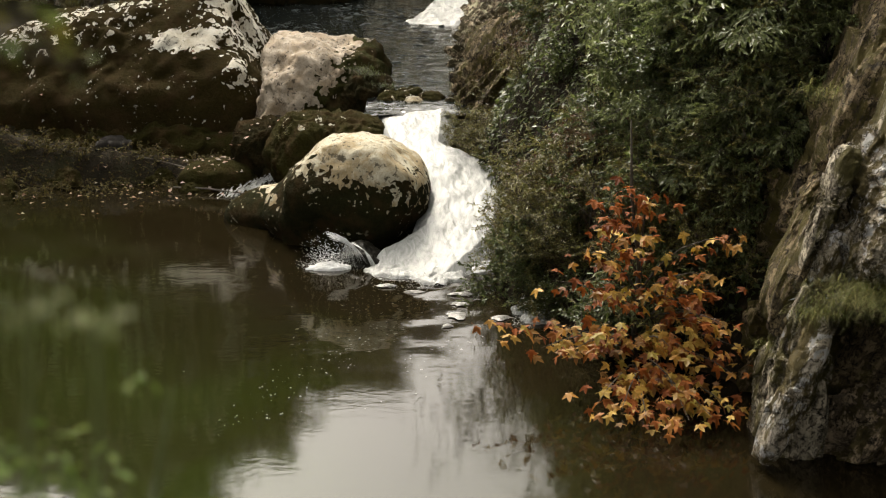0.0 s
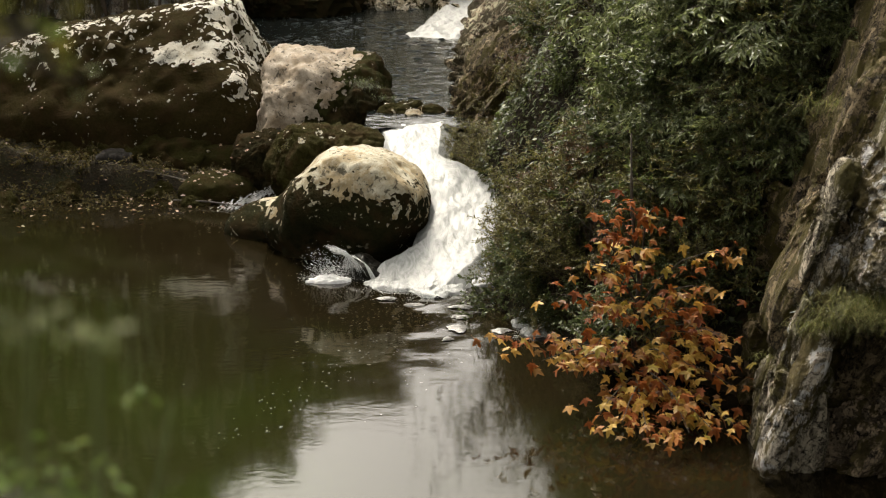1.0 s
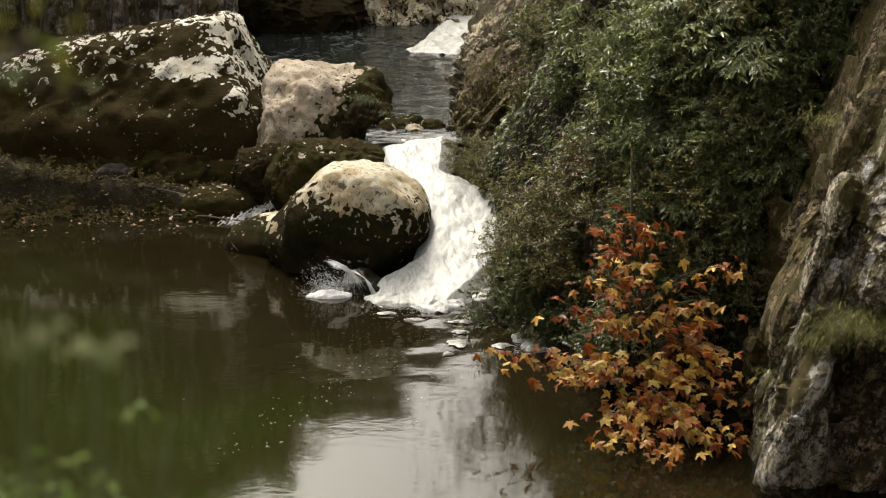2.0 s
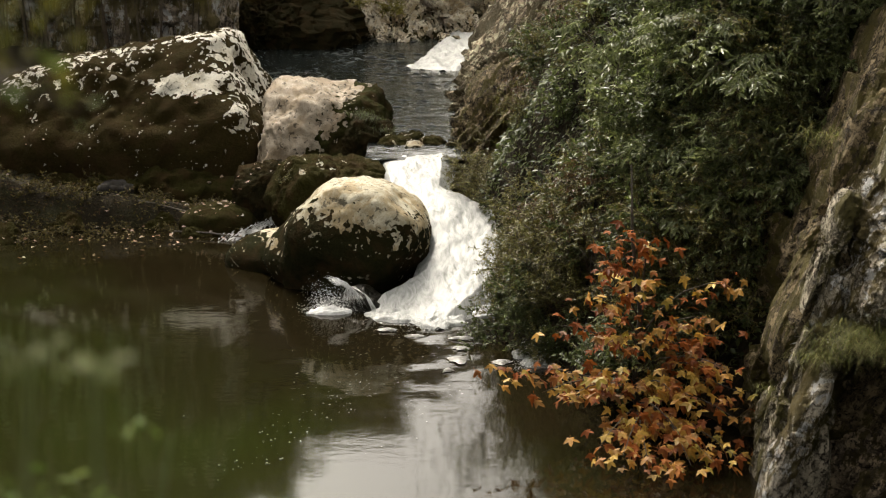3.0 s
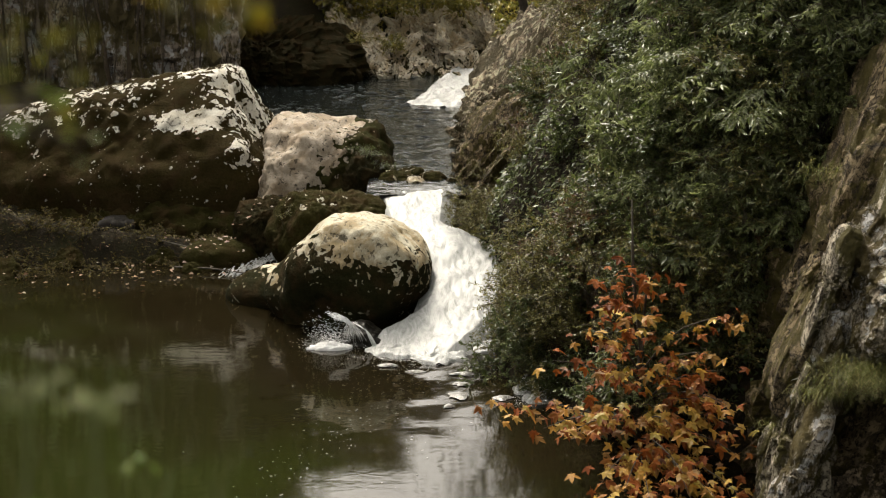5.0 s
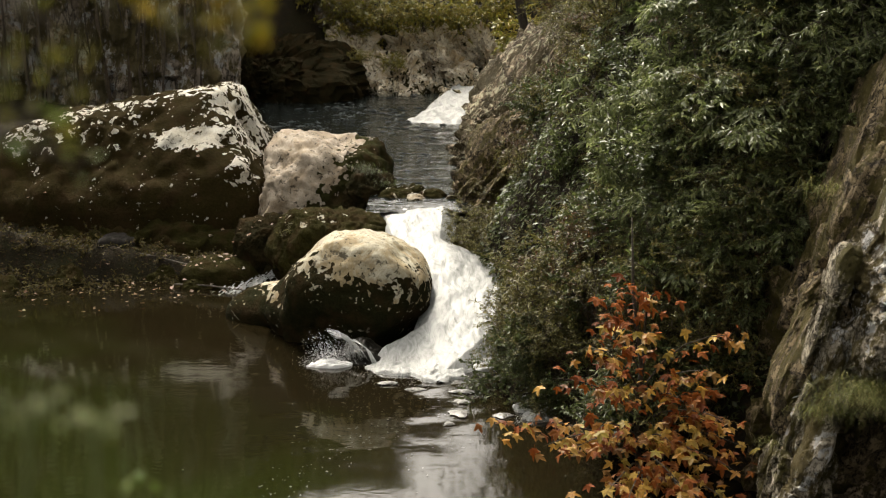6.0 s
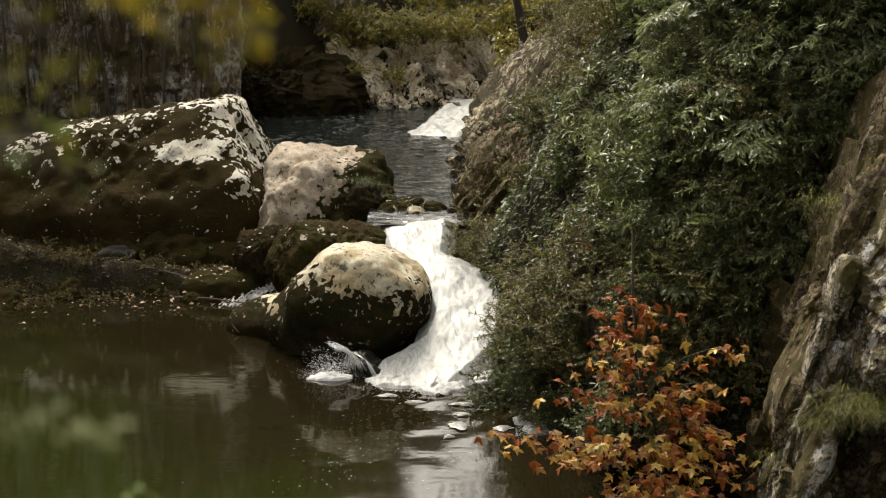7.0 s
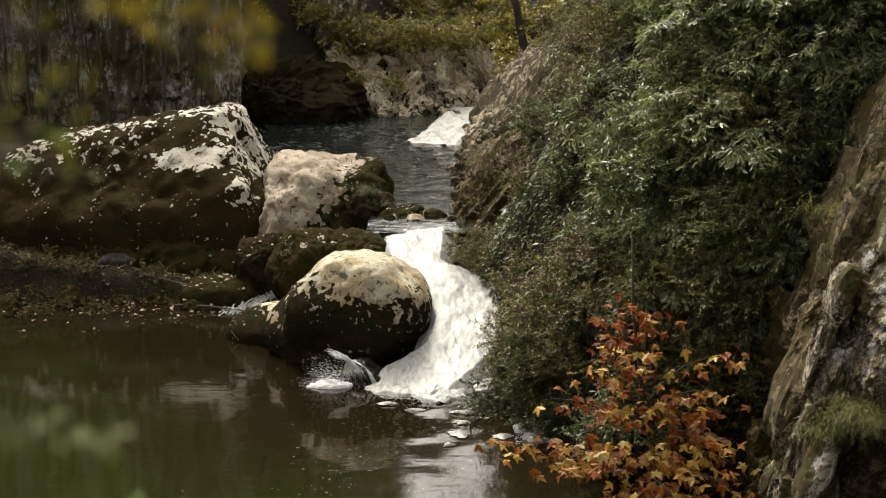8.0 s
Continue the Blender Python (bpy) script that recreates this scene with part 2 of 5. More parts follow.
def water_material(name, deep, shallow, ripple, rough, foam=0.0, brown=None):
    m, n, l, p = shader(name)
    pos, xyz, nor = world_xyz(n, l)
    c = ramp(n, l, noise_node(n, l, 0.5, 4, 0.6, pos, 0.8), [(0.35, deep), (0.65, shallow)])
    if brown:
        deepness = calc(n, l, "ADD", calc(n, l, "MULTIPLY", xyz["X"], -0.16), calc(n, l, "MULTIPLY", xyz["Y"], -0.12))
        deepness = calc(n, l, "ADD", deepness, calc(n, l, "MULTIPLY", noise_node(n, l, 0.6, 5, 0.6, pos, 0.5), 0.9))
        c = mix(n, l, ramp(n, l, calc(n, l, "ADD", deepness, 1.15), [(0.25, grey(1)), (0.85, grey(0))]), c, brown)
    mp = n.new("ShaderNodeMapping")
    mp.inputs["Scale"].default_value = (1.0, 2.0, 1.0)
    l.new(pos, mp.inputs["Vector"])
    fine = noise_node(n, l, 5.0, 3, 0.55, mp.outputs["Vector"], 0.6)
    wide = noise_node(n, l, 1.3, 2, 0.5, mp.outputs["Vector"], 0.4)
    if foam:
        f = ramp(n, l, noise_node(n, l, 8.0, 8, 0.75, mp.outputs["Vector"], 1.5), [(foam, grey(0)), (min(1, foam + 0.06), grey(1))])
        c = mix(n, l, f, c, (0.62, 0.63, 0.62))
        l.new(ramp(n, l, f, [(0, grey(rough)), (1, grey(0.7))]), p.inputs["Roughness"])
    else:
        p.inputs["Roughness"].default_value = rough
    l.new(c, p.inputs["Base Color"])
    p.inputs["IOR"].default_value = 1.333
    if brown:
        # livelier water near the foot of the falls
        dx, dy = calc(n, l, "MULTIPLY", xyz["X"], 0.5), calc(n, l, "MULTIPLY", calc(n, l, "MAXIMUM", calc(n, l, "SUBTRACT", 13.6, xyz["Y"]), 0.0), 1.25)
        far = calc(n, l, "SQRT", calc(n, l, "ADD", calc(n, l, "MULTIPLY", dx, dx), calc(n, l, "MULTIPLY", dy, dy)), 0.0)
        near = ramp(n, l, calc(n, l, "MULTIPLY", far, 0.13), [(0.10, grey(1)), (0.33, grey(0.28)), (0.9, grey(0.1))])
        fine = calc(n, l, "MULTIPLY", fine, calc(n, l, "ADD", calc(n, l, "MULTIPLY", near, 10.0), 1.0))
    bump(n, l, calc(n, l, "ADD", fine, calc(n, l, "MULTIPLY", wide, 2.0)), ripple, 0.05, p)
    return m


M_POOL = water_material("still_pool_water", (0.013, 0.0145, 0.0036), (0.016, 0.022, 0.0045), 0.006, 0.05, brown=(0.010, 0.0075, 0.0033))
M_UPPER = water_material("fast_stream_water", (0.007, 0.010, 0.010), (0.014, 0.018, 0.017), 0.30, 0.06, 0.61)


def foam_material():
    m, n, l, p = shader("white_water")
    pos, xyz, nor = world_xyz(n, l)
    mp = n.new("ShaderNodeMapping")
    mp.inputs["Scale"].default_value = (2.2, 0.6, 0.6)
    mp.inputs["Rotation"].default_value = (0, 0, radians(-14))
    l.new(pos, mp.inputs["Vector"])
    streak = noise_node(n, l, 4.5, 7, 0.7, mp.outputs["Vector"], 1.2)
    c = ramp(n, l, streak, [(0.32, (0.10, 0.108, 0.105)), (0.44, (0.215, 0.225, 0.22)), (0.58, (0.325, 0.335, 0.33))])
    l.new(c, p.inputs["Base Color"])
    p.inputs["Roughness"].default_value = 0.55
    p.inputs["Subsurface Weight"].default_value = 0.0
    bump(n, l, calc(n, l, "ADD", streak, noise_node(n, l, 22, 5, 0.7, pos)), 0.07, 0.04, p)
    return m


M_FOAM = foam_material()

M_SPRAY, _n, _l, _p = shader("white_spray")
_l.new(ramp(_n, _l, noise_node(_n, _l, 24, 5, 0.7, world_xyz(_n, _l)[0]), [(0.35, (0.62, 0.64, 0.64)), (0.6, (0.86, 0.87, 0.87))]), _p.inputs["Base Color"])
_p.inputs["Roughness"].default_value = 0.5
M_THIN_FOAM, _n, _l, _p = shader("thin_grey_foam")
_pos = world_xyz(_n, _l)[0]
_l.new(ramp(_n, _l, noise_node(_n, _l, 30, 5, 0.7, _pos, 0.5), [(0.36, (0.03, 0.028, 0.02)), (0.5, (0.11, 0.108, 0.10)), (0.62, (0.24, 0.24, 0.23))]), _p.inputs["Base Color"])
_p.inputs["Roughness"].default_value = 0.5


def leaf_material(name, colours, rough=0.36, glow=0.35, per_object=False, spec=0.42):
    """Thin leaf: each leaf takes its own tint; light also comes through it."""
    m, n, l, p = shader(name)
    if per_object:
        rnd = n.new("ShaderNodeObjectInfo").outputs["Random"]
    else:
        rnd = n.new("ShaderNodeNewGeometry").outputs["Random Per Island"]
    stops = [(i / max(1, len(colours) - 1), c) for i, c in enumerate(colours)]
    c = ramp(n, l, rnd, stops)
    tc = n.new("ShaderNodeTexCoord").outputs["Object"]
    blotch = ramp(n, l, noise_node(n, l, 14.0, 4, 0.6, tc), [(0.35, grey(0.62)), (0.6, grey(1.0))])
    mul = n.new("ShaderNodeMix")
    mul.data_type, mul.blend_type = "RGBA", "MULTIPLY"
    mul.inputs["Factor"].default_value = 1.0
    l.new(c, mul.inputs["A"])
    l.new(blotch, mul.inputs["B"])
    c = mul.outputs["Result"]
    l.new(c, p.inputs["Base Color"])
    p.inputs["Roughness"].default_value = rough
    p.inputs["Specular IOR Level"].default_value = spec
    tr = n.new("ShaderNodeBsdfTranslucent")
    l.new(c, tr.inputs["Color"])
    mx = n.new("ShaderNodeMixShader")
    mx.inputs["Fac"].default_value = glow
    l.new(p.outputs["BSDF"], mx.inputs[1])
    l.new(tr.outputs["BSDF"], mx.inputs[2])
    l.new(mx.outputs["Shader"], n["Material Output"].inputs["Surface"])
    return m


M_LEAF_DARK = leaf_material("dark_green_leaf", [(0.035, 0.05, 0.014), (0.065, 0.09, 0.026), (0.12, 0.145, 0.043), (0.08, 0.10, 0.04)], 0.36, 0.45, spec=0.35)
M_LEAF_OLIVE = leaf_material("olive_leaf", [(0.062, 0.065, 0.014), (0.12, 0.118, 0.027), (0.21, 0.195, 0.06), (0.13, 0.095, 0.03)], spec=0.35)
M_LEAF_BRIGHT = leaf_material("fresh_green_leaf", [(0.09, 0.115, 0.036), (0.15, 0.185, 0.06), (0.26, 0.29, 0.12), (0.11, 0.135, 0.06)], 0.38, 0.5, spec=0.55)
M_LEAF_SHORE = leaf_material("dull_shore_weed", [(0.05, 0.046, 0.014), (0.09, 0.078, 0.024), (0.14, 0.115, 0.034), (0.08, 0.048, 0.022)], 0.7, 0.25, False, 0.15)
M_LEAF_DRY = leaf_material("russet_leaf", [(0.10, 0.045, 0.02), (0.15, 0.075, 0.03), (0.09, 0.07, 0.03), (0.06, 0.04, 0.02)])
M_LEAF_YELLOW = leaf_material("yellow_green_leaf", [(0.16, 0.17, 0.025), (0.26, 0.24, 0.035), (0.33, 0.25, 0.04), (0.18, 0.20, 0.04)])
M_LEAF_FAR = leaf_material("far_tree_leaf", [(0.10, 0.11, 0.022), (0.17, 0.165, 0.036), (0.24, 0.20, 0.045), (0.12, 0.10, 0.036)])
M_PLANE = leaf_material("autumn_plane_leaf", [(0.38, 0.165, 0.028), (0.52, 0.29, 0.045), (0.27, 0.085, 0.022), (0.62, 0.40, 0.08), (0.12, 0.04, 0.018), (0.40, 0.21, 0.035), (0.34, 0.26, 0.045), (0.20, 0.055, 0.018), (0.60, 0.39, 0.085)], 0.5, 0.3, True, 0.25)
M_RUST = leaf_material("rust_plane_leaf", [(0.25, 0.062, 0.012), (0.32, 0.095, 0.016), (0.15, 0.038, 0.012), (0.34, 0.12, 0.022)], 0.6, 0.35, True, 0.15)
M_FALLEN = leaf_material("fallen_leaf", [(0.30, 0.13, 0.07), (0.52, 0.34, 0.26), (0.16, 0.08, 0.04), (0.60, 0.50, 0.42), (0.22, 0.12, 0.05)], 0.6, 0.1)
M_GRASS = leaf_material("grass_blade", [(0.09, 0.105, 0.028), (0.155, 0.165, 0.048), (0.28, 0.255, 0.10)], 0.6, 0.45, False, 0.2)

M_NEAR_YELLOW = leaf_material("near_yellow_leaf", [(0.13, 0.13, 0.015), (0.21, 0.18, 0.02), (0.30, 0.19, 0.02), (0.11, 0.12, 0.018)], 0.6, 0.45, True, 0.12)
M_NEAR_PALE = leaf_material("near_pale_leaf", [(0.16, 0.19, 0.08), (0.24, 0.27, 0.13), (0.30, 0.32, 0.18)], 0.6, 0.4, True, 0.12)
M_NEAR_OLIVE = leaf_material("near_olive_leaf", [(0.07, 0.075, 0.014), (0.12, 0.12, 0.02), (0.17, 0.15, 0.025), (0.06, 0.07, 0.015)], 0.6, 0.45, True, 0.1)
M_NEAR_GREEN = leaf_material("near_green_leaf", [(0.07, 0.12, 0.02), (0.13, 0.20, 0.045), (0.19, 0.24, 0.08), (0.06, 0.11, 0.015)], 0.6, 0.4, True, 0.1)


def bark_material(name, a, b):
    m, n, l, p = shader(name)
    tc = n.new("ShaderNodeTexCoord").outputs["Object"]
    mp = n.new("ShaderNodeMapping")
    mp.inputs["Scale"].default_value = (9, 9, 2)
    l.new(tc, mp.inputs["Vector"])
    f = noise_node(n, l, 2.2, 7, 0.7, mp.outputs["Vector"], 0.5)
    l.new(ramp(n, l, f, [(0.35, a), (0.65, b)]), p.inputs["Base Color"])
    p.inputs["Roughness"].default_value = 0.9
    bump(n, l, f, 0.8, 0.02, p)
    return m


M_BARK = bark_material("dark_bark", (0.022, 0.017, 0.011), (0.07, 0.055, 0.038))
M_ROOTS = leaf_material("dry_root", [(0.12, 0.095, 0.07), (0.19, 0.155, 0.115), (0.14, 0.105, 0.07), (0.24, 0.20, 0.15)], 0.9, 0.1)
M_ROT = bark_material("rotten_black_wood", (0.006, 0.005, 0.004), (0.020, 0.015, 0.010))
M_STALK = bark_material("green_stalk", (0.05, 0.07, 0.02), (0.11, 0.12, 0.05))
M_BARK_GREY = bark_material("grey_bark", (0.05, 0.043, 0.034), (0.16, 0.14, 0.115))


# ================= mesh helpers =================
def mesh_of(name, verts, faces, material, smooth=False):
    me = bpy.data.meshes.new(name)
    me.from_pydata([tuple(v) for v in verts], [], faces)
    me.materials.append(material)
    if smooth:
        me.polygons.foreach_set("use_smooth", [True] * len(me.polygons))
    me.update()
    return me


def part(name, me, parent, label=""):
    ob = new(name, me)
    ob.parent = parent
    return tagged(ob, label)


def empty(name, loc, label, category, group=""):
    ob = new(name)
    ob.location = loc
    ob.empty_display_size = 0.1
    return tagged(ob, label, category, group)


def frac(x, y, z, octs=5, h=0.9):
    return noise.fractal((x, y, z), h, 2.1, octs)


def quads(nu, nv, wrap=False):
    f = []
    for j in range(nv - 1):
        for i in range(nu - 1 if not wrap else nu):
            k = (i + 1) % nu
            f.append((j * nu + i, j * nu + k, (j + 1) * nu + k, (j + 1) * nu + i))
    return f


def tube(path, radii, sides=6):
    """Tapered tube along a path of points; returns verts, faces."""
    P = [Vector(p) for p in path]
    vs, n = [], len(P)
    for i, p in enumerate(P):
        t = (P[min(i + 1, n - 1)] - P[max(i - 1, 0)]).normalized()
        a = t.cross(Vector((0.31, 0.95, 0.1))).normalized()
        b = t.cross(a)
        for s in range(sides):
            an = 2 * math.pi * s / sides
            vs.append(p + (a * math.cos(an) + b * math.sin(an)) * radii[i])
    fs = quads(sides, n, True)
    fs.append(tuple(range(sides))[::-1])
    fs.append(tuple(range((n - 1) * sides, n * sides)))
    return vs, fs


def join(pieces):
    V, F = [], []
    for vs, fs in pieces:
        k = len(V)
        V.extend(vs)
        F.extend([tuple(i + k for i in f) for f in fs])
    return V, F


def leaf_sheet(name, P, D, N, L, Wd, material, curl=0.18):
    """Many folded lance-shaped leaves in one mesh: base P, direction D, face normal N, length L, width Wd."""
    P, D, N = (np.asarray(a, float) for a in (P, D, N))
    L, Wd = np.asarray(L, float)[:, None], np.asarray(Wd, float)[:, None]
    D = D / (np.linalg.norm(D, axis=1, keepdims=True) + 1e-9)
    S = np.cross(D, N)
    S = S / (np.linalg.norm(S, axis=1, keepdims=True) + 1e-9)
    U = np.cross(S, D)
    mid = P + D * L * 0.42
    V = np.stack([P, mid + S * Wd * 0.5 + U * Wd * curl, P + D * L - U * L * 0.12, mid - S * Wd * 0.5 + U * Wd * curl], 1).reshape(-1, 3)
    k = np.arange(len(P)) * 4
    T = np.stack([k, k + 1, k + 2, k, k + 2, k + 3], 1).reshape(-1, 3)
    me = bpy.data.meshes.new(name)
    me.vertices.add(len(V))
    me.vertices.foreach_set("co", V.ravel())
    me.loops.add(T.size)
    me.loops.foreach_set("vertex_index", T.ravel())
    me.polygons.add(len(T))
    me.polygons.foreach_set("loop_start", np.arange(0, T.size, 3))
    me.polygons.foreach_set("loop_total", np.full(len(T), 3))
    me.materials.append(material)
    me.update()
    me.validate()
    return me


# ================= the ground, one sheet =================
def along(y, table):
    return np.interp(y, [p[0] for p in table], [p[1] for p in table])


RIGHT = [(-30, 6), (0, 3.9), (6, 3.6), (8.3, 3.3), (9.6, 2.9), (10.3, 2.45), (11.7, 1.2), (12.2, 0.92), (13, 0.58), (15, 0.7), (16, 0.4), (17, 0.6), (18, 1.0), (19, 1.1), (26, 1.2), (32, 1.2), (38, 1.8), (60, 3)]
LEFT = [(-30, -11), (17.6, -11), (18.1, -6), (18.4, -4), (18.6, -1.0), (20, -1.1), (22, -2.6), (28, -4.5), (32, -5.2), (35, -3.6), (38, -1.0), (60, 0)]
LEVEL = [(-30, 0), (13.2, 0), (14, 0.1), (15, 0.45), (16, 0.8), (17.3, 1.1), (18.2, 1.17), (30, 1.22), (38, 1.7), (60, 3)]
SLOPE = [(0, 0.9), (8, 1.0), (10.5, 1.4), (12, 1.9), (14, 1.5), (16, 1.6), (20, 2.6), (24, 2.2), (32, 1.2), (45, 0.8)]


def ground_height(x, y):
    lev = along(y, LEVEL)
    lev_left = lev * np.clip((y - 19.2) / 3.0, 0, 1)
    dr, dl = x - along(y, RIGHT), along(y, LEFT) - x
    bed = lev - 0.12 - np.minimum(0.9, 0.7 * np.maximum(0, np.minimum(-dr, -dl)))
    bed = np.where((y < 18.6) & (x < -0.95), np.minimum(bed, -0.2), bed)
    sl = along(y, SLOPE)
    cap = along(y, [(0, 3.2), (15, 3.2), (18.5, 2.0), (26, 2.0), (34, 3.0)])
    right = lev + np.minimum(dr * sl, cap + (dr * sl - cap) * along(y, [(15, 0.45), (18.5, 0.22), (28, 0.3)]))
    right = np.minimum(right, 9 + 0.04 * dr)
    back = np.clip((y - 29.5) / 4, 0, 1)
    left = lev_left + 0.10 * dl + back * np.minimum(dl * 1.9, 4 + dl * 0.3) + 0.02 * np.maximum(0, dl - 6) ** 1.6
    left = np.minimum(left, 9 + 0.03 * dl)
    h = np.where(dr > 0, right, np.where(dl > 0, left, bed))
    far = np.clip((y - 37) / 30, 0, 1)
    h = h + far * 7 + np.clip((y - 38) / 4, 0, 1) * 1.2
    near = np.clip((3.6 - y) / 2.4, 0, 1)
    near = near * near * (3 - 2 * near)
    h = np.maximum(h, -1.1 + near * 3.4)
    return h


def axis(fine0, fine1, step, reach):
    a = list(np.arange(fine0, fine1 + 1e-6, step))
    lo, hi, s = [a[0]], [a[-1]], step
    while hi[-1] < reach:
        s *= 1.35
        hi.append(hi[-1] + s)
        lo.append(lo[-1] - s)
    return np.array(lo[:0:-1] + a + hi[1:])


gx, gy = axis(-9, 7, 0.13, 700), axis(1, 44, 0.16, 700)
GX, GY = np.meshgrid(gx, gy)
GZ = ground_height(GX, GY)
verts = []
for x, y, z in zip(GX.ravel(), GY.ravel(), GZ.ravel()):
    near = 1.0 if abs(x) < 15 and -3 < y < 60 else 0.3
    verts.append((x, y, z + near * (0.16 * frac(x * 0.9, y * 0.9, 3, 4) + 0.05 * frac(x * 4, y * 4, 9, 3))))
ground = new("ground", mesh_of("ground", verts, quads(len(gx), len(gy)), M_SOIL, True))
tagged(ground, "dark mossy soil banks of a wooded stream", "ground", kind="structure")


# ================= water =================
def water_sheet(name, x0, x1, nx, y0, y1, ny, height, material, label):
    vs = []
    for j in range(ny):
        y = y0 + (y1 - y0) * j / (ny - 1)
        for i in range(nx):
            x = x0 + (x1 - x0) * i / (nx - 1)
            vs.append((x, y, height(x, y)))
    ob = new(name, mesh_of(name, vs, quads(nx, ny), material, True))
    return tagged(ob, label, "water", kind="structure")


def pool_height(x, y):
    d = math.hypot(x - 0.0, y - 13.2)
    stir = math.exp(-d / 0.8)
    return 0.010 * stir * math.sin(9 * d + 3 * frac(x, y, 0, 3)) + 0.03 * stir * frac(x * 4, y * 5, 4, 3) + 0.0004 * frac(x * 0.8, y * 1.2, 1, 2)


water_sheet("water_pool", -12, 5, 130, 1.5, 18.6, 160, pool_height, M_POOL, "still dark green-brown pool reflecting the pale sky")


def upper_height(x, y):
    return float(along(y, LEVEL)) + 0.012 * frac(x * 1.6, y * 2.2, 7, 4) + 0.004 * frac(x * 6, y * 7, 2, 3)


vs = []
for y in np.linspace(17.35, 42, 240):
    x0, x1 = float(along(y, LEFT)) - 0.5 * max(0, min(1, (y - 17.5) / 3)), float(along(y, RIGHT)) + 0.6
    if y < 18.6:
        x0 = -1.0
    for f in np.linspace(0, 1, 90):
        x = x0 + (x1 - x0) * f
        vs.append((x, y, upper_height(x, y)))
tagged(new("water_upstream", mesh_of("water_upstream", vs, quads(90, 240), M_UPPER, True)), "dark choppy stream water with flecks of foam", "water", kind="structure")


def ribbon(name, rows, nu, nv, lift, seed, material, label):
    """Falling water: rows of (left x, left y, left z, right x, right y, right z) from the lip down, joined smoothly."""
    R = np.array(rows, float)
    t = np.linspace(0, len(R) - 1, nv)
    vs = []
    for a in t:
        i = min(int(a), len(R) - 2)
        f = a - i
        f = f * f * (3 - 2 * f) * 0.5 + f * 0.5
        r = R[i] * (1 - f) + R[i + 1] * f
        for u in np.linspace(0, 1, nu):
            p = r[:3] * (1 - u) + r[3:] * u
            edge = min(1, 6 * min(u, 1 - u))
            q = frac(p[0] * 3.2 + seed, p[1] * 2.0, p[2] * 2, 5) * lift + frac(p[0] * 9 + seed, p[1] * 5, p[2] * 5, 3) * lift * 0.3
            vs.append((p[0], p[1] + 0.3 * q, p[2] + edge * (0.05 + q) - (1 - edge) * 0.12))
    ob = new(name, mesh_of(name, vs, quads(nu, nv), material, True))
    return tagged(ob, label, "water", kind="structure")


ribbon("water_cascade", [(-0.98, 17.6, 1.04, 0.20, 17.6, 1.13), (-0.9, 17.2, 0.98, 0.16, 17.2, 1.05), (-0.75, 16.5, 0.88, 0.10, 16.4, 0.90), (-0.45, 15.8, 0.72, 0.82, 15.6, 0.74),
                         (-0.25, 15.1, 0.45, 0.80, 15.0, 0.46), (-0.35, 14.6, 0.28, 0.70, 14.4, 0.22), (-0.78, 14.3, 0.12, 0.40, 13.75, 0.08), (-0.92, 14.14, -0.04, 0.02, 13.12, -0.05)],
       110, 260, 0.032, 3, M_FOAM, "white foaming cascade between the boulder and the bank")
ribbon("water_far_cascade", [(0.6, 39, 1.75, 2.0, 39, 1.8), (0.2, 36, 1.62, 1.6, 36, 1.66), (-0.6, 31.5, 1.30, 0.9, 31.5, 1.36), (-1.0, 29.6, 1.18, 0.5, 28.2, 1.18)],
       40, 70, 0.08, 11, M_FOAM, "white rapids farther upstream")


# ================= rocks =================
def ico(sub):
    bm = bmesh.new()
    bmesh.ops.create_icosphere(bm, subdivisions=sub, radius=1)
    V = np.array([v.co[:] for v in bm.verts])
    F = [tuple(v.index for v in f.verts) for f in bm.faces]
    bm.free()
    return V, F


ICO = {s: ico(s) for s in (3, 4, 5, 6)}


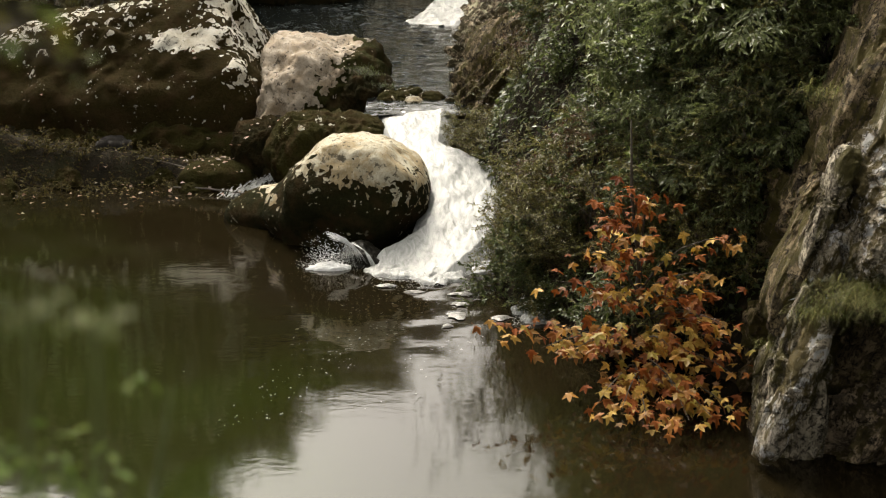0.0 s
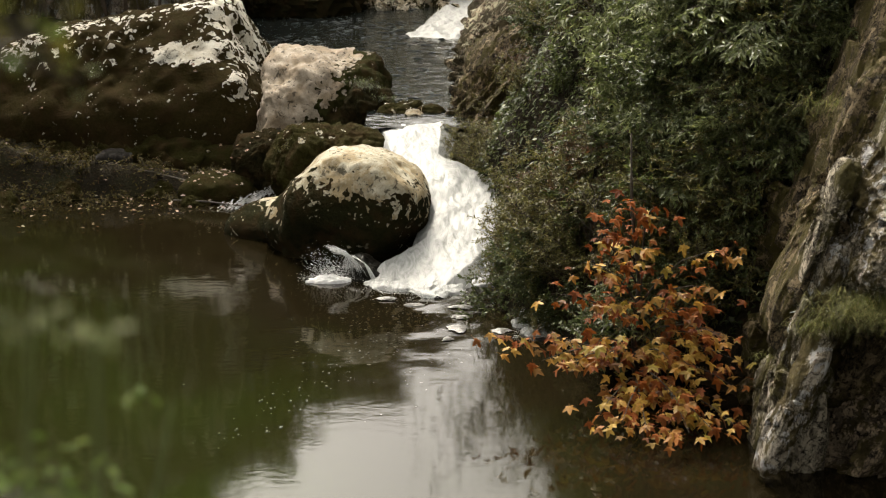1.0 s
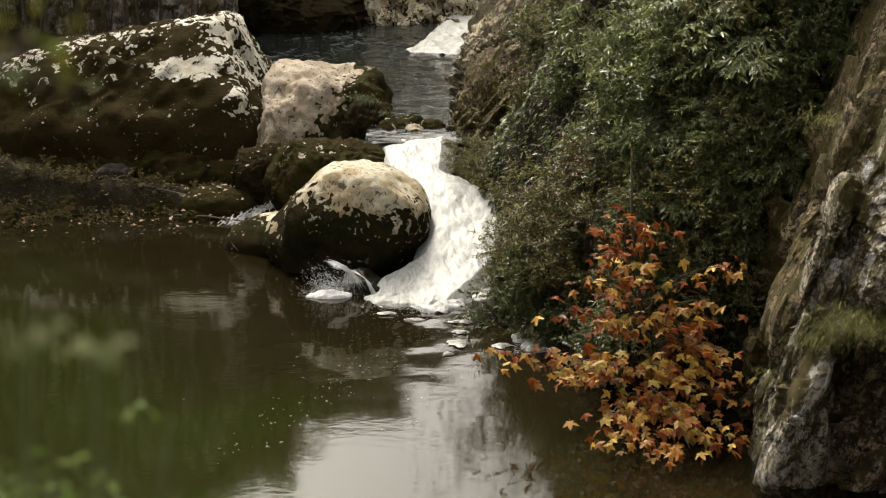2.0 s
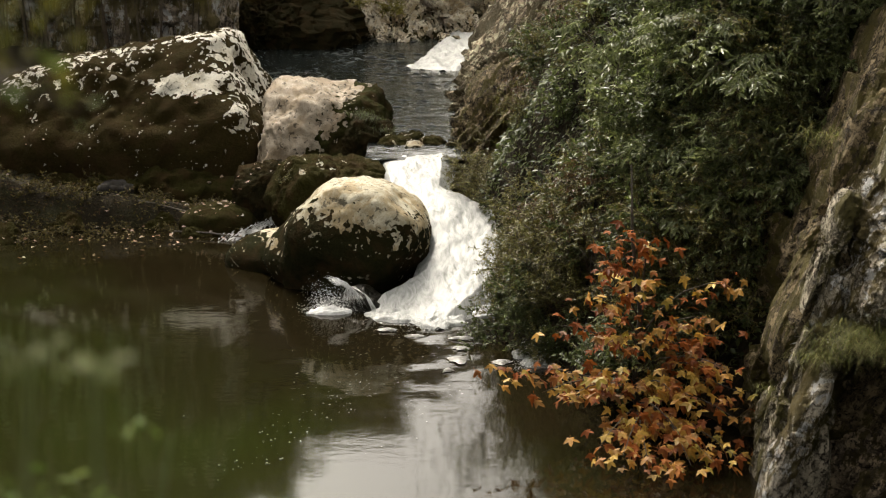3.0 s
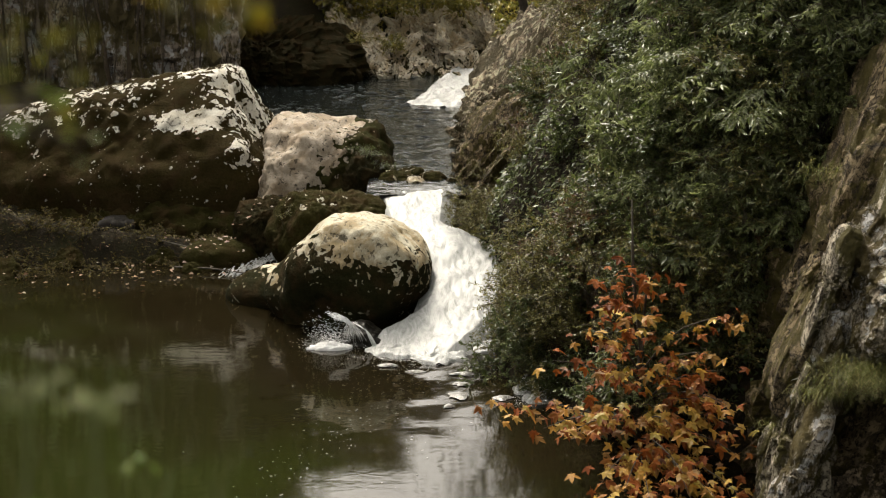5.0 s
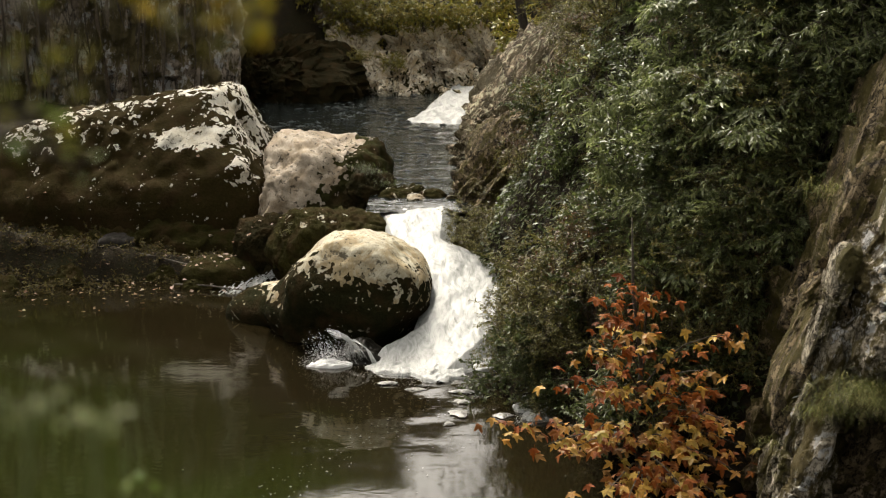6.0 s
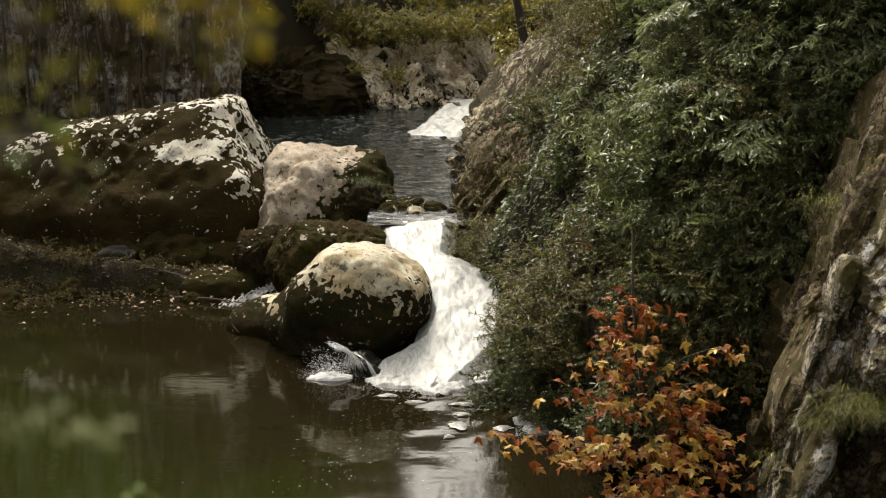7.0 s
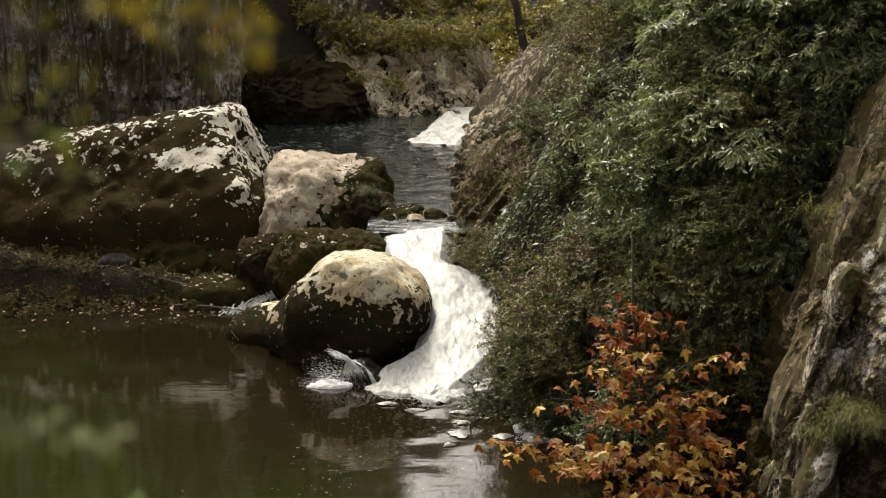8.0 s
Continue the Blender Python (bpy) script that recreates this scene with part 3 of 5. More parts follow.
def rock(name, loc, size, power, cuts, seed, rough, sub, material, label, turn=0.0, ridge=0.0, category="rock", group="", parent=None, lean=0.35, strata=0.0, joint=0.0, tilt=0.0, edge=12.0, lobes=()):
    """A weathered rock: a rounded block, planed off by cuts (normal, distance in metres), swollen by lobes (centre, size), then worn by noise."""
    V, F = ICO[sub]
    a = np.array(size, float)
    q = (np.abs(V / a) ** power).sum(1) ** (edge / power)
    for nrm, dist in cuts:
        nn = np.array(nrm, float) / np.linalg.norm(nrm)
        q = q + np.maximum(0, V @ nn / dist) ** edge
    R = q ** (-1.0 / edge)
    for centre, half in lobes:
        k, c = V / np.array(half), np.array(centre) / np.array(half)
        A, B, C = (k * k).sum(1), k @ c, c @ c - 1
        root = np.maximum(0, B * B - A * C)
        reach = np.where((root > 0) & (B > 0), (B + np.sqrt(root)) / A, 0)
        R = (R ** 9 + np.maximum(0, reach) ** 9) ** (1 / 9)
    s = float(np.mean(a))
    out = []
    for d, r in zip(V, R):
        p = d * r
        k = p / s
        w = rough * s * (0.55 * frac(k[0] * 1.3 + seed, k[1] * 1.3, k[2] * 1.3, 3) + 0.28 * frac(k[0] * 4 + seed, k[1] * 4, k[2] * 4, 4) + 0.10 * frac(k[0] * 14, k[1] * 14 + seed, k[2] * 14, 3))
        if ridge:
            kx = k[0] - lean * k[2]
            w -= ridge * s * (1 - min(1, 2.2 * abs(frac(kx * 1.9, k[1] * 1.9 + seed, k[2] * 0.5, 4)))) ** 2
            w -= 0.5 * ridge * s * (1 - min(1, 2.6 * abs(frac(kx * 5.5, k[1] * 5.5 + seed, k[2] * 1.1, 4)))) ** 2
            w += 0.25 * ridge * s * frac(kx * 9, k[1] * 9 + seed, k[2] * 2.2, 3)
        if joint:
            u, v, t = p[0] - lean * p[2], p[1] + 0.15 * p[2], p[2]
            wx, wy = 0.12 * frac(u * 1.5, v * 1.5, t * 1.5 + seed, 3), 0.12 * frac(u * 1.5 + 9, v * 1.5, t * 1.5 + seed, 3)
            w += joint * (noise.cell(((u + wx) * 2.6 + seed, (v + wy) * 2.6, t * 1.3 + wx * 2)) - 0.5)
            w += 0.5 * joint * (noise.cell(((u + wy) * 6.5, (v + wx) * 6.5 + seed, t * 3.8 + wy * 4)) - 0.5)
            w += 0.2 * joint * (noise.cell(((u + wy) * 15, (v + wx) * 15 + seed, t * 10 + wy * 6)) - 0.5)
        if strata:
            w += strata * s * frac(k[0] * 0.7, k[1] * 0.7, k[2] * 7 + seed, 3)
        out.append(p + d * w)
    me = mesh_of(name, out, F, material, True)
    if joint:
        me.set_sharp_from_angle(angle=radians(26))
    ob = new(name, me)
    ob.matrix_world = pose(*loc, 0, tilt, turn)
    if parent is not None:
        ob.parent = parent
        return tagged(ob, label)
    return tagged(ob, label, category, group)


rock("boulder", (-0.95, 15.25, 0.40), (0.88, 0.85, 0.88), 2.6, [((-0.64, 0, 0.77), 0.83), ((0.05, 0.1, 1), 0.84), ((0.60, -0.1, 0.78), 0.80), ((1, -0.2, 0.05), 0.83), ((0.62, -0.45, -0.62), 0.62), ((-0.1, -1, 0.2), 0.80), ((-0.3, -0.7, 0.6), 0.84), ((-0.3, -0.85, -0.45), 0.66)], 2.0, 0.10, 6, M_BOULDER,
     "pale rounded boulder with moss-covered lower half in the stream", edge=16.0, lobes=[((-0.86, 0.98, -0.40), (0.84, 0.48, 0.45)), ((-0.55, 0.35, -0.16), (0.56, 0.5, 0.42))])
rock("big_rock", (-5.25, 21.2, 0.62), (3.3, 1.9, 2.3), 4.0, [((-0.166, 0, 1), 1.57), ((-0.5, 0, 1), 1.72), ((0.868, -0.05, 0.496), 2.58), ((-0.05, -0.65, 0.75), 1.56), ((0.45, -0.7, 0.4), 2.75)], 7.0, 0.10, 6, M_BIGROCK, "huge mossy limestone rock with bare white patches", ridge=0.05, edge=24.0)
rock("shore_rock", (-4.6, 19.7, 0.05), (2.3, 0.8, 0.62), 2.6, [], 8.0, 0.22, 6, M_LEDGE, "low mossy rock at the edge of the pool", ridge=0.1)
rock("pale_rock", (-1.62, 19.6, 0.90), (1.0, 0.95, 0.98), 4.5, [((0.14, -0.30, 1), 0.86), ((0.957, -0.15, 0.29), 0.86), ((-0.1, -1, 0.35), 0.80), ((0.5, -0.75, 0.45), 0.82), ((-0.35, -0.55, 0.75), 0.92)], 9.0, 0.24, 6, M_MIDROCK, "bare pinkish-grey limestone rock with pitted top", edge=14.0)
rock("mossy_stone", (-0.98, 18.95, 0.85), (0.40, 0.5, 0.72), 2.8, [((0.5, -0.2, 0.8), 0.5)], 10.0, 0.42, 6, M_DARK, "dark green mossy stone beside the pale rock", ridge=0.05)
rock("ledge_rock", (-1.48, 17.0, 0.5), (0.85, 0.62, 0.72), 4.0, [((0.1, -0.2, 1), 0.66), ((-0.75, -0.3, 0.4), 0.70), ((-0.7, -0.3, -0.6), 0.55)], 12.0, 0.14, 6, M_LEDGE, "dark moss-covered ledge of rock above the pool", ridge=0.08)
rock("mossy_ledge", (-2.25, 18.6, 0.35), (0.66, 0.42, 0.58), 3.2, [((-0.2, -0.4, 1), 0.5)], 17.0, 0.2, 6, M_DARK, "dark moss-covered rock between the big rock and the ledge", ridge=0.08)
rock("splash_rock", (-0.86, 14.18, -0.05), (0.27, 0.22, 0.30), 2.6, [((0.6, -0.2, 0.8), 0.22), ((-0.5, -0.3, 0.8), 0.24)], 14.0, 0.3, 5, M_WET, "small dark wet rock in the splash below the boulder")
rock("moss_mound", (-3.05, 18.3, 0.05), (0.55, 0.4, 0.3), 2.3, [], 16.0, 0.14, 5, M_LEDGE, "low mossy mound at the water's edge")
rock("cliff", (1.6, 21.0, 1.35), (1.5, 3.2, 2.3), 3.5, [((-0.8, -0.25, 0.62), 1.02)], 21.0, 0.05, 6, M_CLIFF, "brown streaked cliff face rising out of the stream", ridge=0.10, lean=0.85, joint=0.22)
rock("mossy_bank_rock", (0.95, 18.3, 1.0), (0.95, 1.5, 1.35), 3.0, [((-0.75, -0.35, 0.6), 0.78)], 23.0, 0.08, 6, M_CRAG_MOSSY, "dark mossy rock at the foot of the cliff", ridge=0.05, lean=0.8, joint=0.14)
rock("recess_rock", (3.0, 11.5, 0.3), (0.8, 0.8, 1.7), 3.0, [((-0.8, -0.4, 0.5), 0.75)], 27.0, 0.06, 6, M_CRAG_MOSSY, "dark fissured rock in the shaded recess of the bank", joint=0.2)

crag = empty("crag", (3.6, 9.6, 0), "steep grey crag patched with lichen and moss", "crag")
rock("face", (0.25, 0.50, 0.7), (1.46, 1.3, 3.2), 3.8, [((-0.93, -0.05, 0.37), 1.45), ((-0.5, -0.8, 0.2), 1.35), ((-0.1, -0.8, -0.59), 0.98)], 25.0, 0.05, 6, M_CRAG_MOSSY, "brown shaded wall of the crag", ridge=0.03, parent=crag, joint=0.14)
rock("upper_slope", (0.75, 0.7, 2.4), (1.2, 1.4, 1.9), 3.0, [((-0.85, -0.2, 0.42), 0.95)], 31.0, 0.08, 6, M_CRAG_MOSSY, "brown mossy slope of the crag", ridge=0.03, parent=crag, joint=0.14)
rock("slab", (-0.36, -0.85, 1.78), (0.60, 0.5, 0.62), 6.0, [((-0.72, -0.35, 0.6), 0.48), ((-0.2, -0.7, 0.68), 0.48)], 37.0, 0.04, 6, M_CRAG_PALE, "paler lichened slab", tilt=12, parent=crag, joint=0.09, ridge=0.04, lean=0.1)
rock("pillar", (-1.00, -0.35, 0.85), (0.24, 0.45, 1.55), 4.5, [((-0.6, -0.6, 0.5), 0.36), ((0.7, -0.6, 0.1), 0.34)], 41.0, 0.16, 6, M_CRAG, "leaning grey lichened pillar of the crag", tilt=9, parent=crag, joint=0.10, ridge=0.07, lean=0.05)
rock("pillar", (-1.22, -0.92, 0.58), (0.11, 0.16, 0.66), 3.0, [((-0.5, -0.7, 0.5), 0.26)], 47.0, 0.08, 5, M_CRAG_PALE, "leaning pale grey lichened pillar of the crag", tilt=18, parent=crag, joint=0.05)
rock("pillar", (-0.82, -0.30, 1.95), (0.20, 0.40, 1.15), 4.5, [((-0.6, -0.7, 0.3), 0.30)], 49.0, 0.22, 6, M_CRAG_MOSSY, "leaning brown mossy pillar of the crag", tilt=19, parent=crag, joint=0.10, ridge=0.07, lean=0.05)

# plates of rock that stand off the face, with dark clefts between them
for i, (x, y, z, a, b, c, lean_deg) in enumerate([(-1.17, -0.58, 0.75, 0.08, 0.20, 0.62, 10), (-1.06, -0.68, 1.20, 0.09, 0.20, 0.55, 14), (-0.98, -0.60, 1.80, 0.09, 0.22, 0.50, 15), (-0.92, -0.55, 1.00, 0.09, 0.2, 0.62, 18), (-0.62, -0.62, 2.1, 0.09, 0.2, 0.6, 19), (-0.45, -0.55, 2.75, 0.10, 0.2, 0.6, 20)]):
    rock("plate", (x, y, z), (a, b, c), 4.0, [((-0.6, -0.3, 0.8), c * 0.85), ((0.4, -0.5, -0.8), c * 0.85)], 43.0 + i * 2, 0.22, 5, (M_CRAG, M_CRAG_PALE, M_CRAG)[i % 3], "", turn=(i * 29) % 40 - 20, tilt=lean_deg, parent=crag, joint=0.10, lean=0.0)
rock("hollow_rock", (3.55, 9.35, 0.0), (0.95, 0.7, 0.85), 3.0, [((-0.4, -0.5, 0.7), 0.75)], 59.0, 0.14, 6, M_HOLLOW, "dark brown rock in the hollow below the crag", ridge=0.08, joint=0.12)

# stones in the step above the cascade, and along the shore
for i, (x, y, z, r) in enumerate([(-0.62, 18.4, 1.12, 0.22), (-0.35, 18.25, 1.1, 0.17), (-0.15, 18.5, 1.12, 0.2), (-0.45, 18.9, 1.15, 0.16), (-0.75, 18.05, 1.05, 0.16),
                                  (-3.9, 18.6, 0.0, 0.26), (-5.2, 18.4, 0.0, 0.3), (-6.0, 17.6, 0.0, 0.34), (-3.3, 17.9, 0.0, 0.16)]):
    rock("stone", (x, y, z), (r * 1.25, r, r * 0.7), 2.4, [((0.3, -0.4, 0.8), r * 0.6)], 50.0 + i, 0.35, 5, M_STONE if i % 3 == 1 and i < 5 else M_LEDGE, "small wet stone in the stream", turn=i * 47, group="small stones in the stream")

# far bank upstream
rock("back_cliff", (-8.9, 31.0, 2.2), (4.4, 2.0, 8.2), 3.2, [], 61.0, 0.05, 6, M_BACKWALL, "dim grey cliff with hanging roots on the far bank", ridge=0.03, lean=0.0, joint=0.16)
rock("upper_bank_rock", (-4.3, 37.2, 2.6), (2.4, 1.2, 3.4), 3.2, [((-0.2, -0.8, 0.4), 1.1)], 65.0, 0.12, 6, M_BACKWALL, "brown fissured rock behind the undercut bank", ridge=0.06, lean=0.1, joint=0.3)
rock("dark_bank_rock", (-4.8, 34.0, 1.6), (2.9, 1.7, 1.35), 3.4, [((0.2, -0.5, 1), 1.3)], 63.0, 0.2, 6, M_DARK, "dark mossy undercut bank upstream", ridge=0.05, lean=0.0, joint=0.15)
for i, (x, y, z, a, c) in enumerate([(-1.2, 35.6, 2.1, 1.0, 0.9), (-0.5, 34.8, 1.6, 0.7, 0.65), (-2.3, 36.4, 2.8, 1.2, 0.8), (0.15, 37.0, 2.3, 1.0, 0.9), (1.1, 38.0, 2.6, 1.1, 1.0), (-0.6, 37.6, 2.8, 1.1, 0.8), (-1.7, 33.9, 1.35, 0.5, 0.35), (-0.9, 33.8, 1.35, 0.35, 0.35), (-2.5, 34.6, 1.9, 0.5, 0.45), (-1.9, 34.6, 1.75, 0.45, 0.5), (-2.9, 35.4, 2.6, 0.6, 0.5), (-0.2, 34.2, 1.6, 0.35, 0.4), (-1.3, 34.3, 1.7, 0.4, 0.5), (0.6, 35.8, 1.9, 0.5, 0.5), (-0.1, 33.3, 1.3, 0.3, 0.28), (-2.4, 33.2, 1.35, 0.3, 0.22)]):
    rock("far_rock", (x, y, z - 0.4), (a, 0.7, c), 4.0, [((-0.5, -0.6, 0.6), 0.6), ((0.6, -0.5, 0.5), 0.7)], 70.0 + i * 3, 0.18, 5, M_FARROCK, "weathered pale rock on the far bank", turn=i * 37, ridge=0.10, joint=0.24, group="rocks on the far bank")


# ================= plants =================
def grow(seed, height, spread, stems, twigs, leaves, size, aspect, droop=0.25, jitter=0.35, arch=0.16):
    """Grows a bush: arching stems, side twigs, leaves along the twigs. Returns a tube set for each stem, and leaf arrays."""
    r = random.Random(seed)
    sets, P, D, N, L, Wd = [], [], [], [], [], []
    for s in range(stems):
        an = s * 2.4 + r.uniform(-0.5, 0.5)
        out = spread * math.sqrt((s + 0.5) / stems)
        hgt = height * r.uniform(0.65, 1.05) * (1 - 0.4 * (out / spread) ** 2)
        tip = Vector((math.cos(an) * out, math.sin(an) * out, hgt))
        root = Vector((r.uniform(-0.1, 0.1) * spread, r.uniform(-0.1, 0.1) * spread, -0.2))
        path = []
        for i in range(6):
            f = i / 5
            wob = Vector((r.gauss(0, 0.03), r.gauss(0, 0.03), math.sin(f * math.pi) * hgt * arch)) * (1 if 0 < i < 5 else 0)
            path.append(root.lerp(tip, f) + wob)
        tubes = [tube(path, [(0.007 + 0.004 * height) * (1 - 0.85 * i / 5) for i in range(6)], 4)]
        for k in range(twigs):
            f = r.uniform(0.25, 1.0)
            i = min(4, int(f * 5))
            b = path[i].lerp(path[i + 1], f * 5 - i)
            dr = Vector((r.gauss(math.cos(an) * 0.4, 1), r.gauss(math.sin(an) * 0.4, 1), r.gauss(0.4, 0.6))).normalized()
            ln = r.uniform(0.5, 1.3) * jitter
            e = b + dr * ln + Vector((0, 0, -droop * ln))
            tubes.append(tube([b, b.lerp(e, 0.5) + Vector((0, 0, 0.08 * ln)), e], [0.004, 0.003, 0.0012], 3))
            for q in range(leaves):
                g = (q + r.random()) / leaves
                side = Vector((r.gauss(0, 1), r.gauss(0, 1), r.gauss(0, 0.6)))
                dd = (dr * 0.6 + side.normalized() * 0.8 + Vector((0, 0, -droop)))
                sz = size * r.uniform(0.6, 1.25)
                P.append(b.lerp(e, 0.15 + 0.9 * g))
                D.append(dd)
                N.append((r.gauss(0, 0.5), r.gauss(-0.2, 0.5), 1.0))
                L.append(sz)
                Wd.append(sz * aspect * r.uniform(0.8, 1.2))
        sets.append(tubes)
    return sets, P, D, N, L, Wd


def bush(seed, name, height, spread, stems, twigs, leaves, size, aspect, material, label, group, **kw):
    sets, P, D, N, L, Wd = grow(seed, height, spread, stems, twigs, leaves, size, aspect, **kw)
    ob = empty(name, (0, 0, 0), label, "shrub", group)
    for tubes in sets:
        part("stem", mesh_of("stem", *join(tubes), M_BARK), ob)
    part("foliage", leaf_sheet("foliage", P, D, N, L, Wd, material), ob)
    return ob


def on_ground(x, y, up=0.0):
    return (x, y, float(ground_height(np.array(x), np.array(y))) + up)


def plant(first, used, loc, scale, turn, tilt=(0, 0)):
    """Puts the first bush of a kind in place, then copies of it."""
    m = pose(*loc, tilt[0], tilt[1], turn) @ Matrix.Diagonal((scale, scale, scale, 1))
    if not used:
        first.matrix_basis = m
        used.append(first)
        return first
    ob = copy_thing(first, m)
    ob.scale = (scale, scale, scale)
    used.append(ob)
    return ob


G = "shrubs on the steep bank"
SHRUBS = {
    "fine": [bush(1 + k, "shrub", 0.95, 0.7, 8, 16, 20, 0.055, 0.36, M_LEAF_OLIVE, "olive shrub with fine small leaves over the water", G, droop=0.15, jitter=0.3) for k in range(2)],
    "dark": [bush(11 + k, "shrub", 0.9, 0.7, 8, 15, 17, 0.075, 0.5, M_LEAF_DARK, "dense dark green shrub on the bank", G, droop=0.2, jitter=0.3) for k in range(2)],
    "fresh": [bush(21 + k, "shrub", 0.95, 0.75, 7, 15, 19, 0.095, 0.30, M_LEAF_BRIGHT, "fresh green shrub with narrow drooping leaves", G, droop=0.5, jitter=0.36) for k in range(2)],
    "russet": [bush(31, "shrub", 0.8, 0.6, 7, 13, 15, 0.06, 0.4, M_LEAF_DRY, "half-dry shrub with russet leaves on the bank", G, droop=0.2, jitter=0.3)],
}
USED = {k: [[] for _ in v] for k, v in SHRUBS.items()}
rnd = random.Random(5)


def shrub(kind, x, y, up, scale):
    i = rnd.randrange(len(SHRUBS[kind]))
    return plant(SHRUBS[kind][i], USED[kind][i], on_ground(x, y, up), scale, rnd.uniform(0, 360), (rnd.uniform(4, 20), rnd.uniform(-22, -4)))


for y in np.arange(11.9, 24.5, 0.55):
    for d in (0.0, 0.45, 0.95, 1.5, 2.1, 2.8, 3.6, 4.5):
        x = float(along(y, RIGHT)) + d + rnd.uniform(-0.15, 0.15)
        yy = y + rnd.uniform(-0.2, 0.2)
        if y > 17 and d < 1.75:
            continue
        if y < 12.75 and d < 0.9:
            continue
        if 13.7 < y < 16.2 and d < (0.7 if y > 14.2 else 0.3):
            continue
        p = rnd.random()
        if d < 0.6 or (y > 15.5 and d < 1.6):
            kind = "fine" if p < 0.75 else ("dark" if p < 0.9 else "russet")
        elif d > 1.4:
            kind = "fresh" if p < 0.58 else ("dark" if p < 0.86 else ("fine" if p < 0.93 else "russet"))
        else:
            kind = "dark" if p < 0.35 else ("fine" if p < 0.92 else "russet")
        shrub(kind, x, yy, -0.08, rnd.uniform(0.7, 1.1) * (0.74 if d < 1.2 and y < 17 else 1.0))


def tree(seed, loc, height, crown, trunk, material, label, leaf=0.22, count=5200, lean=(0.0, 0.0), clear=0.35, bark=None):
    """Tapered trunk, limbs, and a crown of many small leaf sprays with gaps."""
    r = random.Random(seed)
    ob = empty("tree", loc, label, "tree", "trees on the banks")
    path = [Vector((lean[0] * height * f + r.gauss(0, 0.02 * height * (f > 0)), lean[1] * height * f + r.gauss(0, 0.02 * height * (f > 0)), height * 0.85 * f - 0.3 * (f == 0))) for f in [i / 8 for i in range(9)]]
    part("trunk", mesh_of("trunk", *tube(path, [trunk * (1 - 0.85 * i / 8) for i in range(9)], 9), bark or M_BARK, True), ob)
    P, D, N, L, Wd = [], [], [], [], []
    nl = 14
    for i in range(nl):
        f = clear + (1 - clear) * i / nl
        k = min(7, int(f * 8))
        b = path[k].lerp(path[k + 1], f * 8 - k)
        an = i * 2.4 + r.uniform(-0.5, 0.5)
        reach = crown * (1 - 0.55 * (f - clear) / (1 - clear)) * r.uniform(0.6, 1.1)
        e = b + Vector((math.cos(an) * reach, math.sin(an) * reach, reach * r.uniform(0.1, 0.7)))
        m1 = b.lerp(e, 0.5) + Vector((r.gauss(0, 0.05) * reach, r.gauss(0, 0.05) * reach, 0.12 * reach))
        part("limb", mesh_of("limb", *tube([b, m1, e], [trunk * 0.3, trunk * 0.18, 0.012], 5), bark or M_BARK), ob)
        for c in range(9):
            g = r.uniform(0.3, 1.08)
            ctr = (b.lerp(m1, g * 2) if g < 0.5 else m1.lerp(e, g * 2 - 1)) + Vector((r.gauss(0, 0.3), r.gauss(0, 0.3), r.gauss(0, 0.25))) * crown * 0.28
            for q in range(count // (nl * 9)):
                o = Vector((r.gauss(0, 1), r.gauss(0, 1), r.gauss(0, 0.55))) * crown * 0.13
                P.append(ctr + o)
                D.append((r.gauss(0, 1), r.gauss(0, 1), r.gauss(-0.3, 0.6)))
                N.append((r.gauss(0, 0.6), r.gauss(0, 0.6), 1))
                sz = leaf * r.uniform(0.6, 1.3)
                L.append(sz)
                Wd.append(sz * 0.55)
    part("crown", leaf_sheet("crown", P, D, N, L, Wd, material), ob)
    return ob


# the shaded recess behind the sapling
for i in range(30):
    x, y = rnd.uniform(1.3, 3.5), rnd.uniform(10.9, 13.4)
    if x < 1.3 + (12.2 - y) * 0.75 or x > 3.6 + (y - 11.5):
        continue
    shrub(("dark", "fine", "dark", "russet", "dark")[i % 5], x, y, -0.1, rnd.uniform(0.45, 0.75))
for i in range(26):
    y = rnd.uniform(12.2, 16.5)
    x = float(along(y, RIGHT)) + rnd.uniform(1.9, 4.2)
    shrub("fresh" if i % 4 else "dark", x, y, 0.05, rnd.uniform(0.85, 1.2))
for i in range(18):
    shrub("fresh" if i % 3 else "dark", rnd.uniform(2.7, 4.3), rnd.uniform(11.9, 14.2), 0.08, rnd.uniform(0.8, 1.15))
for i in range(14):
    shrub(("fresh", "dark", "fresh", "fine")[i % 4], rnd.uniform(1.9, 3.3), rnd.uniform(11.5, 13.2), 0.05, rnd.uniform(0.6, 0.95))
for i in range(24):
    shrub(("fresh", "dark", "fresh", "fresh", "fine")[i % 5], rnd.uniform(2.0, 3.7), rnd.uniform(11.25, 12.3), 0.02, rnd.uniform(0.5, 0.85))
for i in range(8):
    shrub("russet" if i % 2 else "fine", rnd.uniform(1.9, 3.0), rnd.uniform(21, 25), 0.0, rnd.uniform(0.8, 1.2))
for i, (x, y, z, sc) in enumerate([(-1.9, 16.85, 0.85, 0.22), (0.42, 16.4, 0.78, 0.55), (0.38, 17.0, 0.95, 0.55), (0.55, 15.9, 0.75, 0.6), (0.9, 14.9, 0.6, 0.6), (0.82, 14.55, 0.25, 0.55), (0.78, 14.2, 0.12, 0.55), (0.86, 13.95, 0.15, 0.6), (0.66, 13.8, 0.02, 0.45), (0.95, 15.3, 0.7, 0.6), (1.0, 14.4, 0.4, 0.7)]):
    ob = shrub("fine", x, y, 0, sc)
    ob.location.z = z

